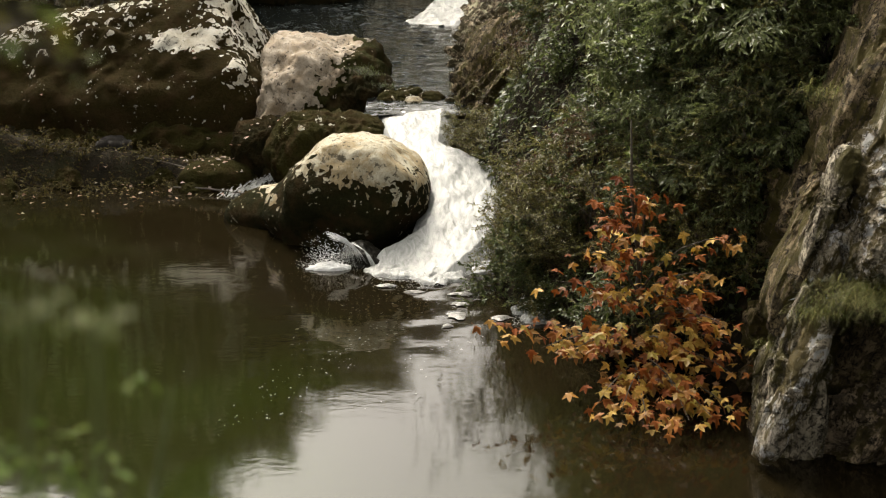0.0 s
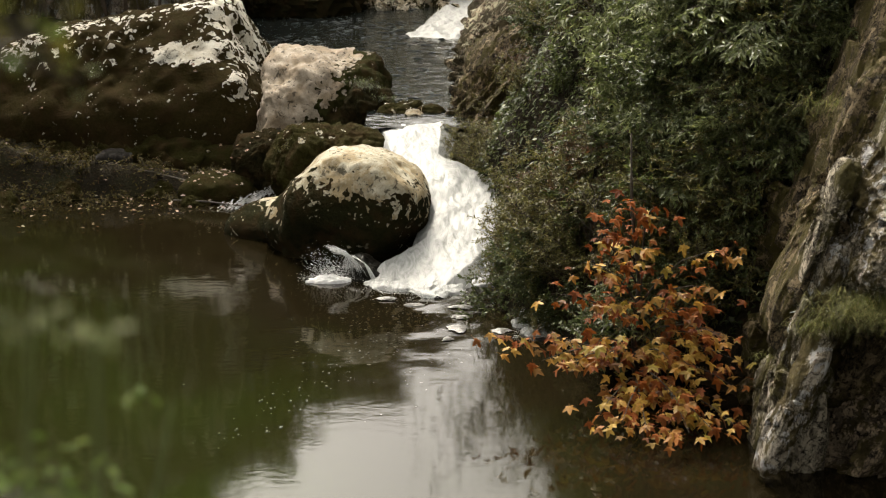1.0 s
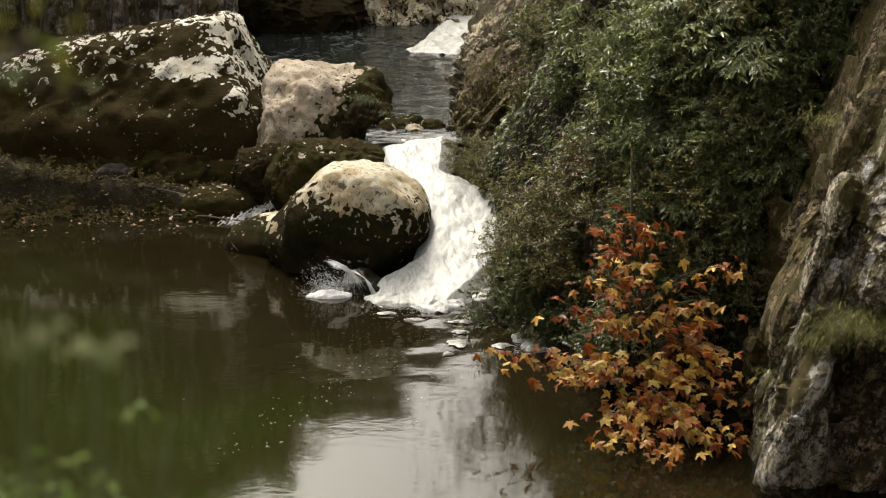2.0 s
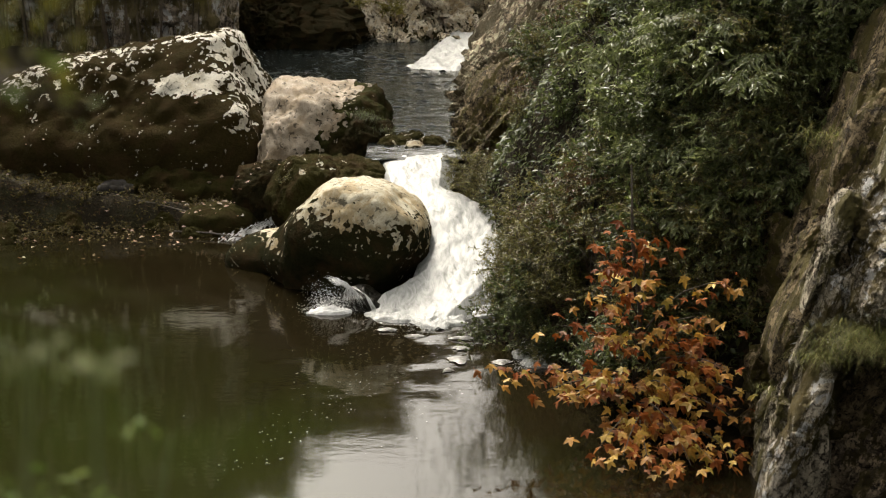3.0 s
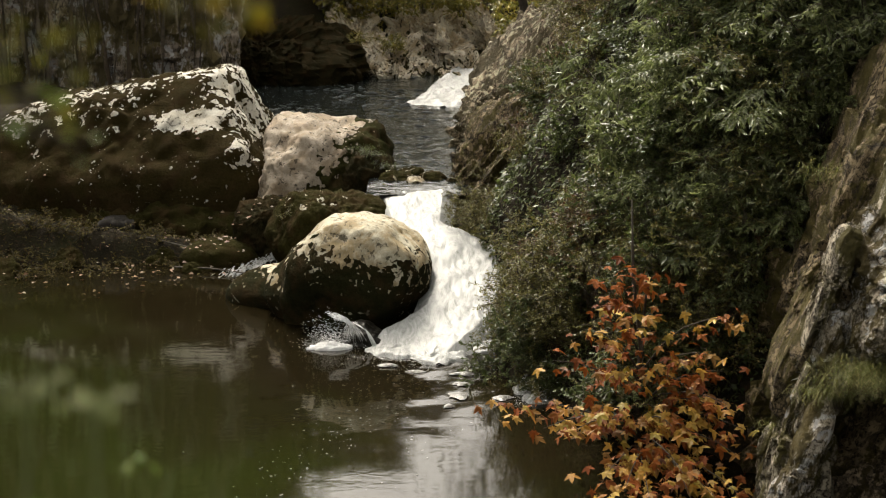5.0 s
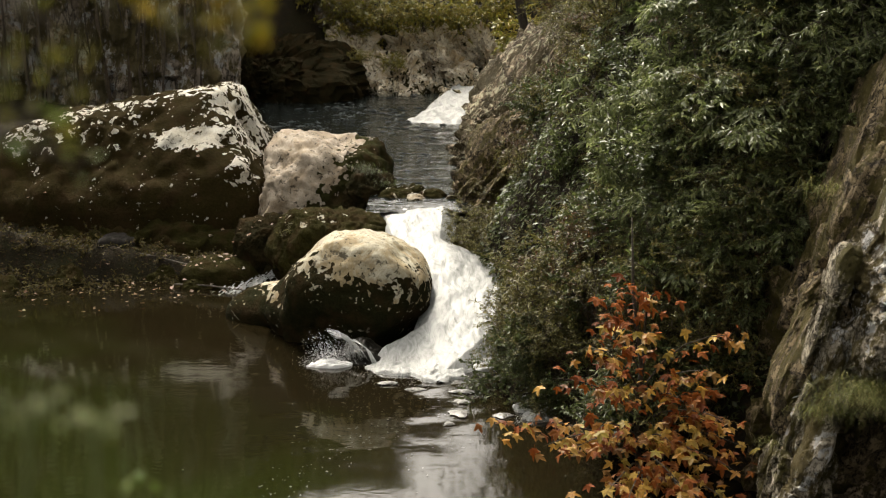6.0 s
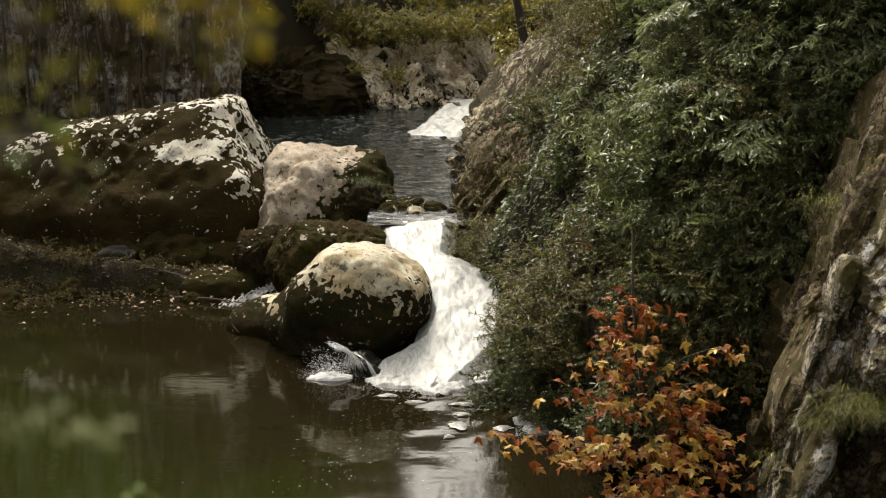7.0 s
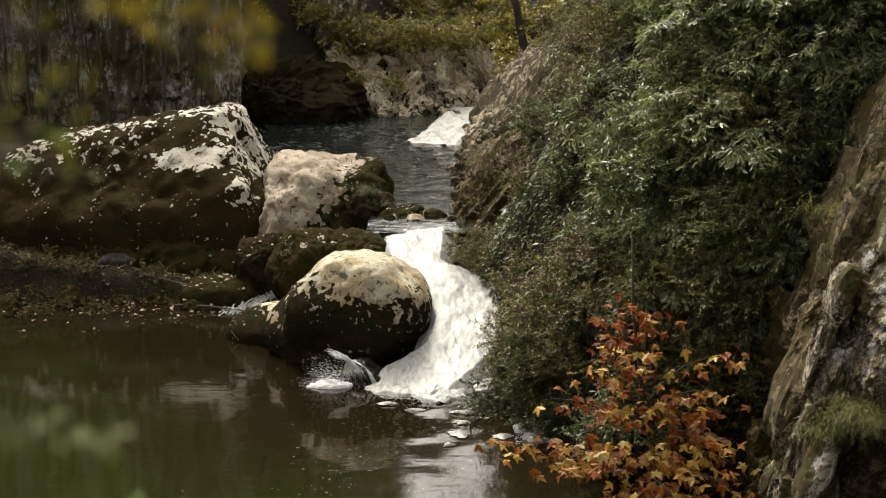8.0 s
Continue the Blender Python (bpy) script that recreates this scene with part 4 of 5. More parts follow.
# sprays of fresh leaves that stand out from the steep face
for i, (x, y) in enumerate([(2.02, 12.28), (2.27, 11.92), (2.51, 11.66), (2.77, 11.52), (2.08, 11.92), (2.33, 11.64), (2.62, 11.42), (2.93, 11.44), (2.23, 11.6), (2.46, 11.3), (2.81, 11.2), (1.83, 11.84), (3.3, 11.92), (3.59, 11.78), (3.1, 11.6), (2.6, 11.9), (2.9, 11.8), (1.9, 12.1)]):
    shrub(("fresh", "dark", "fresh", "fine", "fresh")[i % 5], x - 0.05, y - 0.3, 0.42, 0.5 + 0.05 * (i % 4))
for i, (x, y) in enumerate([(3.0, 12.55), (3.1, 12.0), (3.35, 12.15), (3.45, 11.9), (3.5, 11.75), (2.85, 11.95), (2.75, 12.9), (3.2, 11.65), (3.05, 12.9), (2.5, 12.7), (3.65, 11.85), (3.3, 12.5)]):
    shrub("fresh", x - 0.05, y - 0.32, 0.45, 0.55 + 0.05 * (i % 4))
for i in range(46):
    shrub(("fresh", "fresh", "dark", "fresh", "fine")[i % 5], rnd.uniform(1.85, 3.4), rnd.uniform(10.9, 12.1), rnd.uniform(0.30, 0.62), rnd.uniform(0.36, 0.52))
for i in range(34):
    shrub(("fine", "fine", "dark", "fine", "fresh")[i % 5], rnd.uniform(1.5, 2.9), rnd.uniform(10.9, 11.7), rnd.uniform(0.15, 0.55), rnd.uniform(0.5, 0.8))
for x, y, z, sc in [(0.80, 12.35, 0.22, 0.30), (0.98, 12.1, 0.15, 0.28), (0.70, 12.65, 0.25, 0.34), (0.90, 12.55, 0.32, 0.34), (1.0, 12.0, 0.05, 0.25)]:
    ob = shrub("dark", x, y, 0, sc)
    ob.location.z = z
for i, (x, y) in enumerate([(1.0, 12.35), (1.12, 12.15), (1.25, 11.95), (1.3, 12.2), (1.42, 11.85), (1.15, 12.5)]):
    shrub("russet" if i % 3 == 0 else "fine", x + 0.1, y, -0.03, 0.34 + 0.03 * (i % 3))

# fine shrubs on the low shelf between the white water and the sapling
for i, (x, y, sc) in enumerate([(0.85, 13.5, 0.7), (1.0, 13.05, 0.75), (0.95, 12.7, 0.62), (1.15, 12.75, 0.75), (1.12, 12.35, 0.6), (1.35, 12.45, 0.7), (1.3, 12.1, 0.55), (1.5, 12.2, 0.65), (0.8, 13.15, 0.55), (1.2, 13.4, 0.8), (0.7, 13.85, 0.6), (1.45, 12.8, 0.8),
                                (0.62, 13.45, 0.5), (0.98, 12.3, 0.42), (1.2, 11.95, 0.42), (1.05, 12.5, 0.6), (0.75, 12.8, 0.42), (1.55, 11.9, 0.5)]):
    shrub(("fine", "fine", "dark", "fine", "fine", "russet")[i % 6], x, y, -0.05, sc)


# creeping leaves that cover the soil of the bank
r = random.Random(33)
P, D, N, L, Wd = [], [], [], [], []
for i in range(30000):
    y = r.uniform(10.4, 18.5)
    x = float(along(y, RIGHT)) + 4.2 * r.random() ** 1.2
    if y < 13.6 and x < float(along(y, RIGHT)) + 0.28:
        continue
    e = 0.02
    z = float(ground_height(np.array(x), np.array(y)))
    gxs = (float(ground_height(np.array(x + e), np.array(y))) - z) / e
    P.append((x - 0.02, y - 0.02, z + 0.16 * frac(x * 0.9, y * 0.9, 3, 4) + 0.05 * frac(x * 4, y * 4, 9, 3) + r.uniform(0.0, 0.06)))
    D.append((r.gauss(-0.5, 0.6), r.gauss(-0.3, 0.7), r.gauss(-0.4, 0.4)))
    N.append((-min(2, max(0, gxs)) * 0.6 + r.gauss(0, 0.4), r.gauss(-0.3, 0.4), 1))
    sz = r.uniform(0.035, 0.09)
    L.append(sz)
    Wd.append(sz * r.uniform(0.4, 0.7))
tagged(new("ground_ivy", leaf_sheet("ground_ivy", P, D, N, L, Wd, M_LEAF_DARK)), "dark creeping leaves covering the steep bank", "ground cover", kind="stuff")
P, D, N, L, Wd = [], [], [], [], []
for i in range(9000):
    x, y = r.uniform(-8.5, -1.6), 17.9 + 3.0 * r.random() ** 1.3
    z = float(ground_height(np.array(x), np.array(y))) + 0.16 * frac(x * 0.9, y * 0.9, 3, 4) + 0.05 * frac(x * 4, y * 4, 9, 3)
    if z < 0.0:
        continue
    P.append((x, y, z + r.uniform(0, 0.03)))
    D.append((r.gauss(0, 0.8), r.gauss(-0.2, 0.7), r.gauss(0.3, 0.5)))
    N.append((r.gauss(0, 0.5), r.gauss(-0.4, 0.4), 1))
    sz = r.uniform(0.02, 0.06)
    L.append(sz)
    Wd.append(sz * r.uniform(0.3, 0.6))
tagged(new("shore_weeds", leaf_sheet("shore_weeds", P, D, N, L, Wd, M_LEAF_SHORE)), "low dull weeds and moss covering the shore", "ground cover", kind="stuff")


# tall trees on both sides and behind the camera, added out of view to block skylight; low ones where the valley lets
# the sky in
TREES = [(-12.5, 20.5, 12, 3.4), (-14, 26, 15, 4.0), (-15, 21, 18, 4.5), (-19, 40, 15, 4.0), (-17, 30, 19, 5), (-12, 42, 16, 4.5), (-13, 16, 12, 4),
         (7.5, 30, 11, 4), (8, 22, 9, 3.2), (11, 17, 11, 4), (11, 9, 12, 4), (-14, 11, 9, 4), (-16, 5, 9, 4), (9, 38, 12, 4), (12, 24, 16, 5), (-14, -10, 9, 4), (14, -12, 9, 4), (0, -34, 11, 5), (-11, 0, 9, 4), (14, 2, 9, 4)]
for i, (x, y, h, c) in enumerate(TREES):
    tree(300 + i, on_ground(x, y), h, c, 0.018 * h, M_LEAF_FAR, "unseen tall broad-leaved tree in early autumn leaf, added to block skylight", 0.24, 9000, clear=0.15)
for i, (x, y, h, c, many) in enumerate([(-8.0, 41, 5.5, 2.6, 7000), (-6.7, 42, 3.4, 2.2, 6000), (-8.6, 39, 11, 2.6, 4000), (-4.6, 43, 2.4, 1.9, 6000), (-3.2, 44, 2.6, 1.8, 5000), (-7.4, 40.3, 4.0, 2.2, 6000), (-9.2, 38, 7.5, 2.8, 4000),
                                        (-3.0, 56, 3.6, 2.6, 8000), (-1.2, 57, 4.9, 2.7, 8000), (0.4, 56, 5.1, 2.8, 8000), (2.0, 57, 5.1, 2.8, 8000), (0.8, 60, 5.0, 3.4, 7000), (3.8, 58, 5.2, 2.6, 6000),
                                        (3.2, 44, 16, 2.9, 800), (4.4, 42, 17, 3.0, 1300), (5.6, 44, 14.0, 2.6, 2400), (-5.6, 41, 3.6, 1.6, 5000), (4.6, 40, 7.0, 2.2, 3000), (2.2, 45, 11, 2.0, 700), (-6.2, 44.5, 4.5, 1.8, 5000), (5, 32, 6, 2.6, 3000)]):
    tree(340 + i, on_ground(x, y), h, c, 0.1, M_LEAF_FAR, "low yellowing tree on the far slope", 0.2, many, clear=0.12)
tree(360, on_ground(1.75, 26.0), 5.5, 2.2, 0.11, M_LEAF_OLIVE, "dark forked tree on top of the cliff", 0.11, 1000, lean=(-0.20, -0.02), clear=0.5)

# bushes of the far bank
FAR = [bush(51 + k, "far_shrub", 1.5, 1.3, 9, 12, 14, 0.15, 0.45, M_LEAF_YELLOW, "yellow-green shrub above the far rocks", "shrubs on the far bank", jitter=0.6) for k in range(2)]
FAR_USED = [[], []]
for i, (x, y, z, sc) in enumerate([(-2.6, 36.6, 3.0, 0.9), (-1.2, 37.2, 3.1, 0.9), (0.2, 37.8, 3.1, 0.9), (1.4, 38.6, 3.2, 0.9), (-3.9, 37.8, 3.4, 1.0), (-0.4, 40.5, 4.0, 1.2), (-2.0, 40.0, 4.2, 1.2), (1.0, 41, 4.2, 1.2), (2.4, 40, 3.6, 1.1),
                                    (-5.2, 36.5, 3.4, 1.0), (-1.6, 35.9, 3.4, 0.6), (-2.6, 36.1, 3.6, 0.6), (-0.5, 36.2, 3.4, 0.6), (0.5, 36.6, 3.3, 0.6), (-3.5, 36.2, 3.9, 0.6), (-2.2, 34.5, 2.5, 0.30), (-1.3, 34.7, 2.35, 0.35), (2.2, 33, 2.6, 0.9), (2.8, 29.5, 3.4, 0.9)]):
    plant(FAR[i % 2], FAR_USED[i % 2], (x, y, z - 0.3), sc, i * 70)


# ================= the plane sapling in autumn colour =================
def plane_leaf(seed, material):
    """A five-lobed leaf, cupped, with a short stalk; about 0.15 m across."""
    r = random.Random(seed)
    lobes = [(-128, 0.42), (-66, 0.80), (0, 1.0), (66, 0.80), (128, 0.42)]
    rim = [(-172, 0.16)]
    for i, (a, ln) in enumerate(lobes):
        ln *= r.uniform(0.88, 1.08)
        rim += [(a - 21, ln * 0.64), (a - 12, ln * 0.80), (a, ln * 1.06), (a + 12, ln * 0.80), (a + 21, ln * 0.64)]
        if i < 4:
            rim.append((a + 33, 0.40))
    rim.append((172, 0.16))
    vs = [(0, 0, 0)]
    for a, ln in rim:
        an = radians(a)
        x, y = math.sin(an) * ln * 0.09, math.cos(an) * ln * 0.09
        vs.append((x, y, -0.22 * (x * x + y * y) / 0.09 - 0.15 * max(0, y) ** 2 / 0.09 + 0.012 * math.sin(an * 2.5 + seed) * ln))
    fs = [(0, i + 1, i) for i in range(1, len(rim))]
    k = len(vs)
    vs += [(0.002, 0, 0), (-0.002, 0, 0), (-0.0015, -0.07, -0.01), (0.0015, -0.07, -0.01)]
    fs.append((k, k + 1, k + 2, k + 3))
    return mesh_of("leaf", vs, fs, material)


def sapling():
    r = random.Random(77)
    root = Vector((1.62, 10.75, -0.1))
    ob = empty("plane_sapling", root, "young plane tree with orange and yellow autumn leaves by the pool", "tree")
    gold = [plane_leaf(i, M_PLANE) for i in range(5)]
    rust = [plane_leaf(9 + i, M_RUST) for i in range(3)]
    top = Vector((-0.12, -0.05, 2.2))
    trunk = [Vector((0, 0, 0)), Vector((-0.04, -0.05, 0.5)), Vector((-0.02, -0.1, 1.0)), Vector((-0.1, -0.08, 1.6)), top]
    part("trunk", mesh_of("trunk", *tube(trunk, [0.028, 0.025, 0.02, 0.014, 0.006], 7), M_BARK, True), ob)
    # limbs: start height on the trunk, where the tip lies from the foot, leaves on it, share of rust leaves
    limbs = [(0.3, (-0.62, -0.85, 0.46), 18, 0.1), (0.3, (0.25, -1.0, 0.48), 18, 0.1), (0.15, (-0.32, -1.5, 0.22), 16, 0.15), (0.2, (0.15, -1.6, 0.18), 16, 0.1), (0.6, (0.2, -0.8, 0.8), 10, 0.3), (0.25, (-1.10, -0.55, 0.55), 22, 0.1), (0.3, (-0.85, -0.70, 0.42), 18, 0.1), (0.35, (-0.45, -0.85, 0.60), 16, 0.1), (0.3, (0.1, -0.95, 0.52), 20, 0.05), (0.4, (0.42, -0.75, 0.62), 20, 0.1),
             (0.15, (-0.50, -1.50, 0.26), 20, 0.1), (0.12, (-0.15, -1.60, 0.18), 24, 0.05), (0.12, (0.32, -1.60, 0.20), 24, 0.15), (0.1, (0.52, -1.50, 0.18), 22, 0.2), (0.2, (0.12, -1.35, 0.30), 18, 0.1),
             (0.8, (0.56, -0.75, 1.32), 13, 0.1), (0.7, (0.40, -0.85, 1.05), 14, 0.1), (0.6, (-0.25, -0.75, 0.92), 13, 0.2), (0.75, (-0.45, -0.55, 1.15), 14, 0.35), (0.9, (-0.38, -0.4, 1.38), 13, 0.6),
             (1.1, (-0.28, -0.3, 1.62), 13, 0.9), (1.2, (0.05, -0.3, 1.55), 9, 0.6), (0.9, (-0.05, -0.7, 1.3), 8, 0.1), (0.5, (0.50, -0.95, 0.70), 14, 0.5), (0.35, (0.62, -1.0, 0.52), 14, 0.3), (0.3, (0.55, -1.2, 0.38), 16, 0.2), (0.5, (0.55, -0.6, 0.85), 9, 0.8), (0.5, (-0.75, -0.3, 0.85), 9, 0.7)]
    for z0, tip, count, rusty in limbs:
        b = Vector((0, -0.05, z0))
        e = Vector(tip) + Vector((0, 0, 0.1))
        mid = b.lerp(e, 0.55) + Vector((r.gauss(0, 0.04), r.gauss(0, 0.04), 0.10))
        twig = part("branch", mesh_of("branch", *tube([b, b.lerp(mid, 0.5) + Vector((0, 0, 0.04)), mid, mid.lerp(e, 0.5) + Vector((0, 0, 0.02)), e], [0.010, 0.008, 0.006, 0.004, 0.002], 5), M_BARK), ob)
        count = int(count * 1.95)
        for q in range(count):
            f = 0.30 + 0.75 * (q + r.random()) / count
            p = (b.lerp(mid, f / 0.55) if f < 0.55 else mid.lerp(e, (f - 0.55) / 0.45)) + Vector((r.gauss(0, 0.10), r.gauss(0, 0.09), r.gauss(-0.02, 0.035)))
            lf = part("leaf", r.choice(rust if r.random() < rusty + 0.2 else gold), twig)
            sc = r.uniform(0.55, 1.02)
            # tips droop towards the light side, over the water
            lf.matrix_basis = Matrix.Translation(p) @ Euler((radians(r.gauss(-24, 18)), radians(r.gauss(0, 18)), radians(180 + r.gauss(0, 55)))).to_matrix().to_4x4() @ Matrix.Diagonal((sc, sc, sc, 1))


sapling()


# ================= grass, hanging stems, fallen leaves =================
def blades(name, roots, length, width, material, seed, out=(0, 0), droop=0.9):
    """Grass: each blade a narrow strip of four pieces that arches over."""
    r = random.Random(seed)
    V, F = [], []
    for p in roots:
        an = r.uniform(0, 2 * math.pi)
        d = Vector((math.cos(an) + out[0], math.sin(an) + out[1], 0)) * 0.55
        ln = length * r.uniform(0.5, 1.2)
        sd = Vector((-d.y, d.x, 0)).normalized() * width
        k = len(V)
        for i in range(5):
            f = i / 4
            c = Vector(p) + d * ln * f + Vector((0, 0, ln * (f * 0.9 - droop * f * f)))
            V += [c - sd * (1 - f * 0.92), c + sd * (1 - f * 0.92)]
        for i in range(4):
            a = k + 2 * i
            F.append((a, a + 1, a + 3, a + 2))
    return mesh_of(name, V, F, material)


def tuft(loc, spread, count, length, seed, label, out=(-0.4, -0.5), droop=0.9, material=None):
    r = random.Random(seed)
    ob = empty("grass_tuft", loc, label, "grass", "grass on the crag")
    part("sward", blades("sward", [(r.gauss(0, spread), r.gauss(0, spread * 0.6), r.gauss(0, spread * 0.25)) for _ in range(count)], length, 0.0026, material or M_GRASS, seed, out, droop), ob)
    return ob


tuft((2.86, 8.50, 1.28), 0.18, 760, 0.38, 1, "tuft of thin green grass hanging over the crag")
tuft((3.12, 8.38, 1.28), 0.2, 760, 0.38, 2, "tuft of thin green grass hanging over the crag")
tuft((2.55, 8.72, 1.1), 0.10, 220, 0.25, 3, "small tuft of pale grass on the crag")
tuft((2.80, 9.7, 2.45), 0.15, 130, 0.35, 4, "tuft of long drooping grass on the crag edge", droop=1.2)
for i, (x, y, z) in enumerate([(-1.0, 18.75, 1.45), (-0.85, 18.7, 1.3), (-1.1, 18.85, 1.5), (-0.75, 18.75, 1.15)]):
    ob = tuft((x, y, z), 0.10, 130, 0.2, 40 + i, "soft green moss and grass on a stone", material=M_LEAF_DARK, droop=1.1)
tuft((2.35, 9.1, 0.75), 0.08, 60, 0.2, 5, "small tuft of pale grass on the crag")

# dry roots and creepers hanging down the far cliff
r = random.Random(14)
P, D, N, L, Wd = [], [], [], [], []
for i in range(300):
    x, z = r.uniform(-12.8, -5.0), r.uniform(1.8, 8.5)
    if r.random() < 0.5:
        x = round(x * 1.3) / 1.3 + r.gauss(0, 0.12)
    q = 1 - abs((x + 8.9) / 4.4) ** 3.2 - abs((z - 2.2) / 8.2) ** 3.2
    if q <= 0.02:
        continue
    P.append((x, 31.0 - 2.0 * q ** (1 / 3.2) - r.uniform(0.05, 0.35), z))
    D.append((r.gauss(0, 0.07), r.gauss(-0.04, 0.04), -1))
    N.append((r.gauss(0, 0.4), -1, 0.2))
    L.append(r.uniform(0.5, 2.2))
    Wd.append(0.015 + 0.12 * r.random() ** 2)
tagged(new("hanging_roots", leaf_sheet("hanging_roots", P, D, N, L, Wd, M_ROOTS)), "dry grey roots and creepers hanging down the far cliff", "roots", kind="stuff")

# fallen leaves on the shore, the mossy rocks and the shallows
r = random.Random(9)
P, D, N, L, Wd = [], [], [], [], []
dep = bpy.context.evaluated_depsgraph_get()


def top_of(x, y):
    """Height of the highest rock or ground under a point, below the plants."""
    z = max(0.012, float(ground_height(np.array(x), np.array(y))))
    hit, place, _, _, ob, _ = scene.ray_cast(dep, Vector((x, y, 3.4)), Vector((0, 0, -1)))
    return max(z, place.z) if hit else z


bpy.context.view_layer.update()
dep = bpy.context.evaluated_depsgraph_get()
for i in range(22):
    x, y = rnd.uniform(1.3, 2.4), rnd.uniform(17.4, 21.0)
    ob = shrub(("fine", "dark", "fine", "russet", "fine")[i % 5], x, y, 0, rnd.uniform(0.55, 0.85))
    ob.location.z = top_of(x, y) - 0.12
for i in range(210):
    x, y = r.uniform(-7.0, -1.6), r.uniform(16.3, 20.3)
    if r.random() < 0.35:
        x, y = r.gauss(-3.1, 0.5), r.gauss(18.1, 0.35)
    if y < 18.0 - (x + 3.7) * (-0.75 if x < -3.7 else 0.1) - 1.2 or (x > -2.6 and y < 17.2):
        continue
    P.append((x, y, top_of(x, y) + 0.012))
    an = r.uniform(0, 6.28)
    D.append((math.cos(an), math.sin(an), r.uniform(0, 0.4)))
    N.append((r.gauss(0, 0.4), r.gauss(-0.3, 0.4), 1))
    sz = r.uniform(0.03, 0.08)
    L.append(sz)
    Wd.append(sz * 0.75)
tagged(new("fallen_leaves", leaf_sheet("fallen_leaves", P, D, N, L, Wd, M_FALLEN)), "scattered pinkish fallen leaves on the mossy shore", "fallen leaves", kind="stuff")


# leafy sprays that arch out from the steep bank, one above the other
def spray(seed, label):
    r = random.Random(seed)
    ob = empty("hanging_shrub", (0, 0, 0), label, "shrub", "hanging shrubs on the steep bank")
    for k in range(8):
        an = radians(-120 + 240 * k / 7 + r.uniform(-20, 20))
        ln = r.uniform(0.6, 1.15)
        out = Vector((math.sin(an), -math.cos(an), 0))
        side = Vector((out.y, -out.x, 0))
        spine, P, D, N, L, Wd = [], [], [], [], [], []
        for i in range(9):
            f = i / 8
            spine.append(out * ln * f * 0.95 + side * 0.1 * ln * math.sin(4 * f + seed + k) + Vector((0, 0, ln * (0.75 * f - 0.72 * f * f))))
        for i in range(54):
            f = 0.15 + 0.87 * r.random()
            j = min(7, int(f * 8))
            c = spine[j].lerp(spine[j + 1], f * 8 - j)
            sgn = r.choice((-1, 1))
            P.append(c + side * sgn * abs(r.gauss(0, 0.07)) + Vector((0, 0, r.gauss(0, 0.03))))
            D.append(side * sgn * r.uniform(0.2, 1.0) + out * r.uniform(0.3, 1.0) + Vector((0, 0, r.gauss(-0.45, 0.3))))
            N.append((r.gauss(0, 0.5), r.gauss(-0.2, 0.5), 1))
            sz = r.uniform(0.12, 0.24)
            L.append(sz)
            Wd.append(sz * r.uniform(0.26, 0.38))
        twig = part("twig", mesh_of("twig", *tube(spine, [0.010 - 0.001 * i for i in range(9)], 4), M_BARK), ob)
        part("foliage", leaf_sheet("foliage", P, D, N, L, Wd, M_LEAF_BRIGHT), twig)
    return ob


HANGING = [spray(401 + k, "fresh green shrub with arching leafy twigs on the steep bank") for k in range(3)]
HANGING_USED = [[], [], []]
toward = Vector((0.42, 0.72, -0.55)).normalized()
rf = random.Random(88)
spots = [(rf.uniform(1.9, 4.1), rf.uniform(11.1, 13.8)) for _ in range(70)] + [(rf.uniform(1.3, 3.4), rf.uniform(13.4, 17.0)) for _ in range(8)]
for i, (x, y) in enumerate(spots):
    goal = Vector(on_ground(x, y))
    hit, place, _, _, _, _ = scene.ray_cast(dep, goal - toward * 6, toward)
    if not hit or place.z < 1.5 or (place - goal).length > 2.5:
        continue
    plant(HANGING[i % 3], HANGING_USED[i % 3], place + toward * 0.08, rf.uniform(0.22, 0.40), rf.uniform(-60, 30), (rf.uniform(0, 25), rf.uniform(-22, 5)))


# thin bare stems that stand up out of the shrubs
rs = random.Random(131)
for i in range(16):
    x, y = rs.uniform(1.25, 2.7), rs.uniform(11.4, 13.2)
    base = Vector(on_ground(x, y, 0.1))
    ln = rs.uniform(0.8, 1.35)
    drift = Vector((rs.gauss(-0.12, 0.10), rs.gauss(-0.30, 0.08), 1)).normalized()
    pts = [base + drift * ln * f + Vector((0.03 * math.sin(5 * f + i), 0, -0.06 * f * f)) for f in (0, 0.25, 0.5, 0.75, 1.0)]
    stalk = tube(pts, [0.008, 0.007, 0.005, 0.004, 0.002], 5)
    forks = []
    for q in range(4):
        b = pts[1 + q % 3].lerp(pts[2 + q % 3], rs.random())
        e = b + Vector((rs.gauss(0, 0.12), rs.gauss(-0.05, 0.06), rs.uniform(0.12, 0.26)))
        forks.append(tube([b, b.lerp(e, 0.5) + Vector((0, 0, -0.02)), e], [0.004, 0.003, 0.001], 4))
    tagged(new("bare_stem", mesh_of("bare_stem", *join([stalk] + forks), M_BARK_GREY if i % 3 else M_BARK, True)), "thin leafless forked stem rising from the shrubs", "stem", "bare stems on the bank")

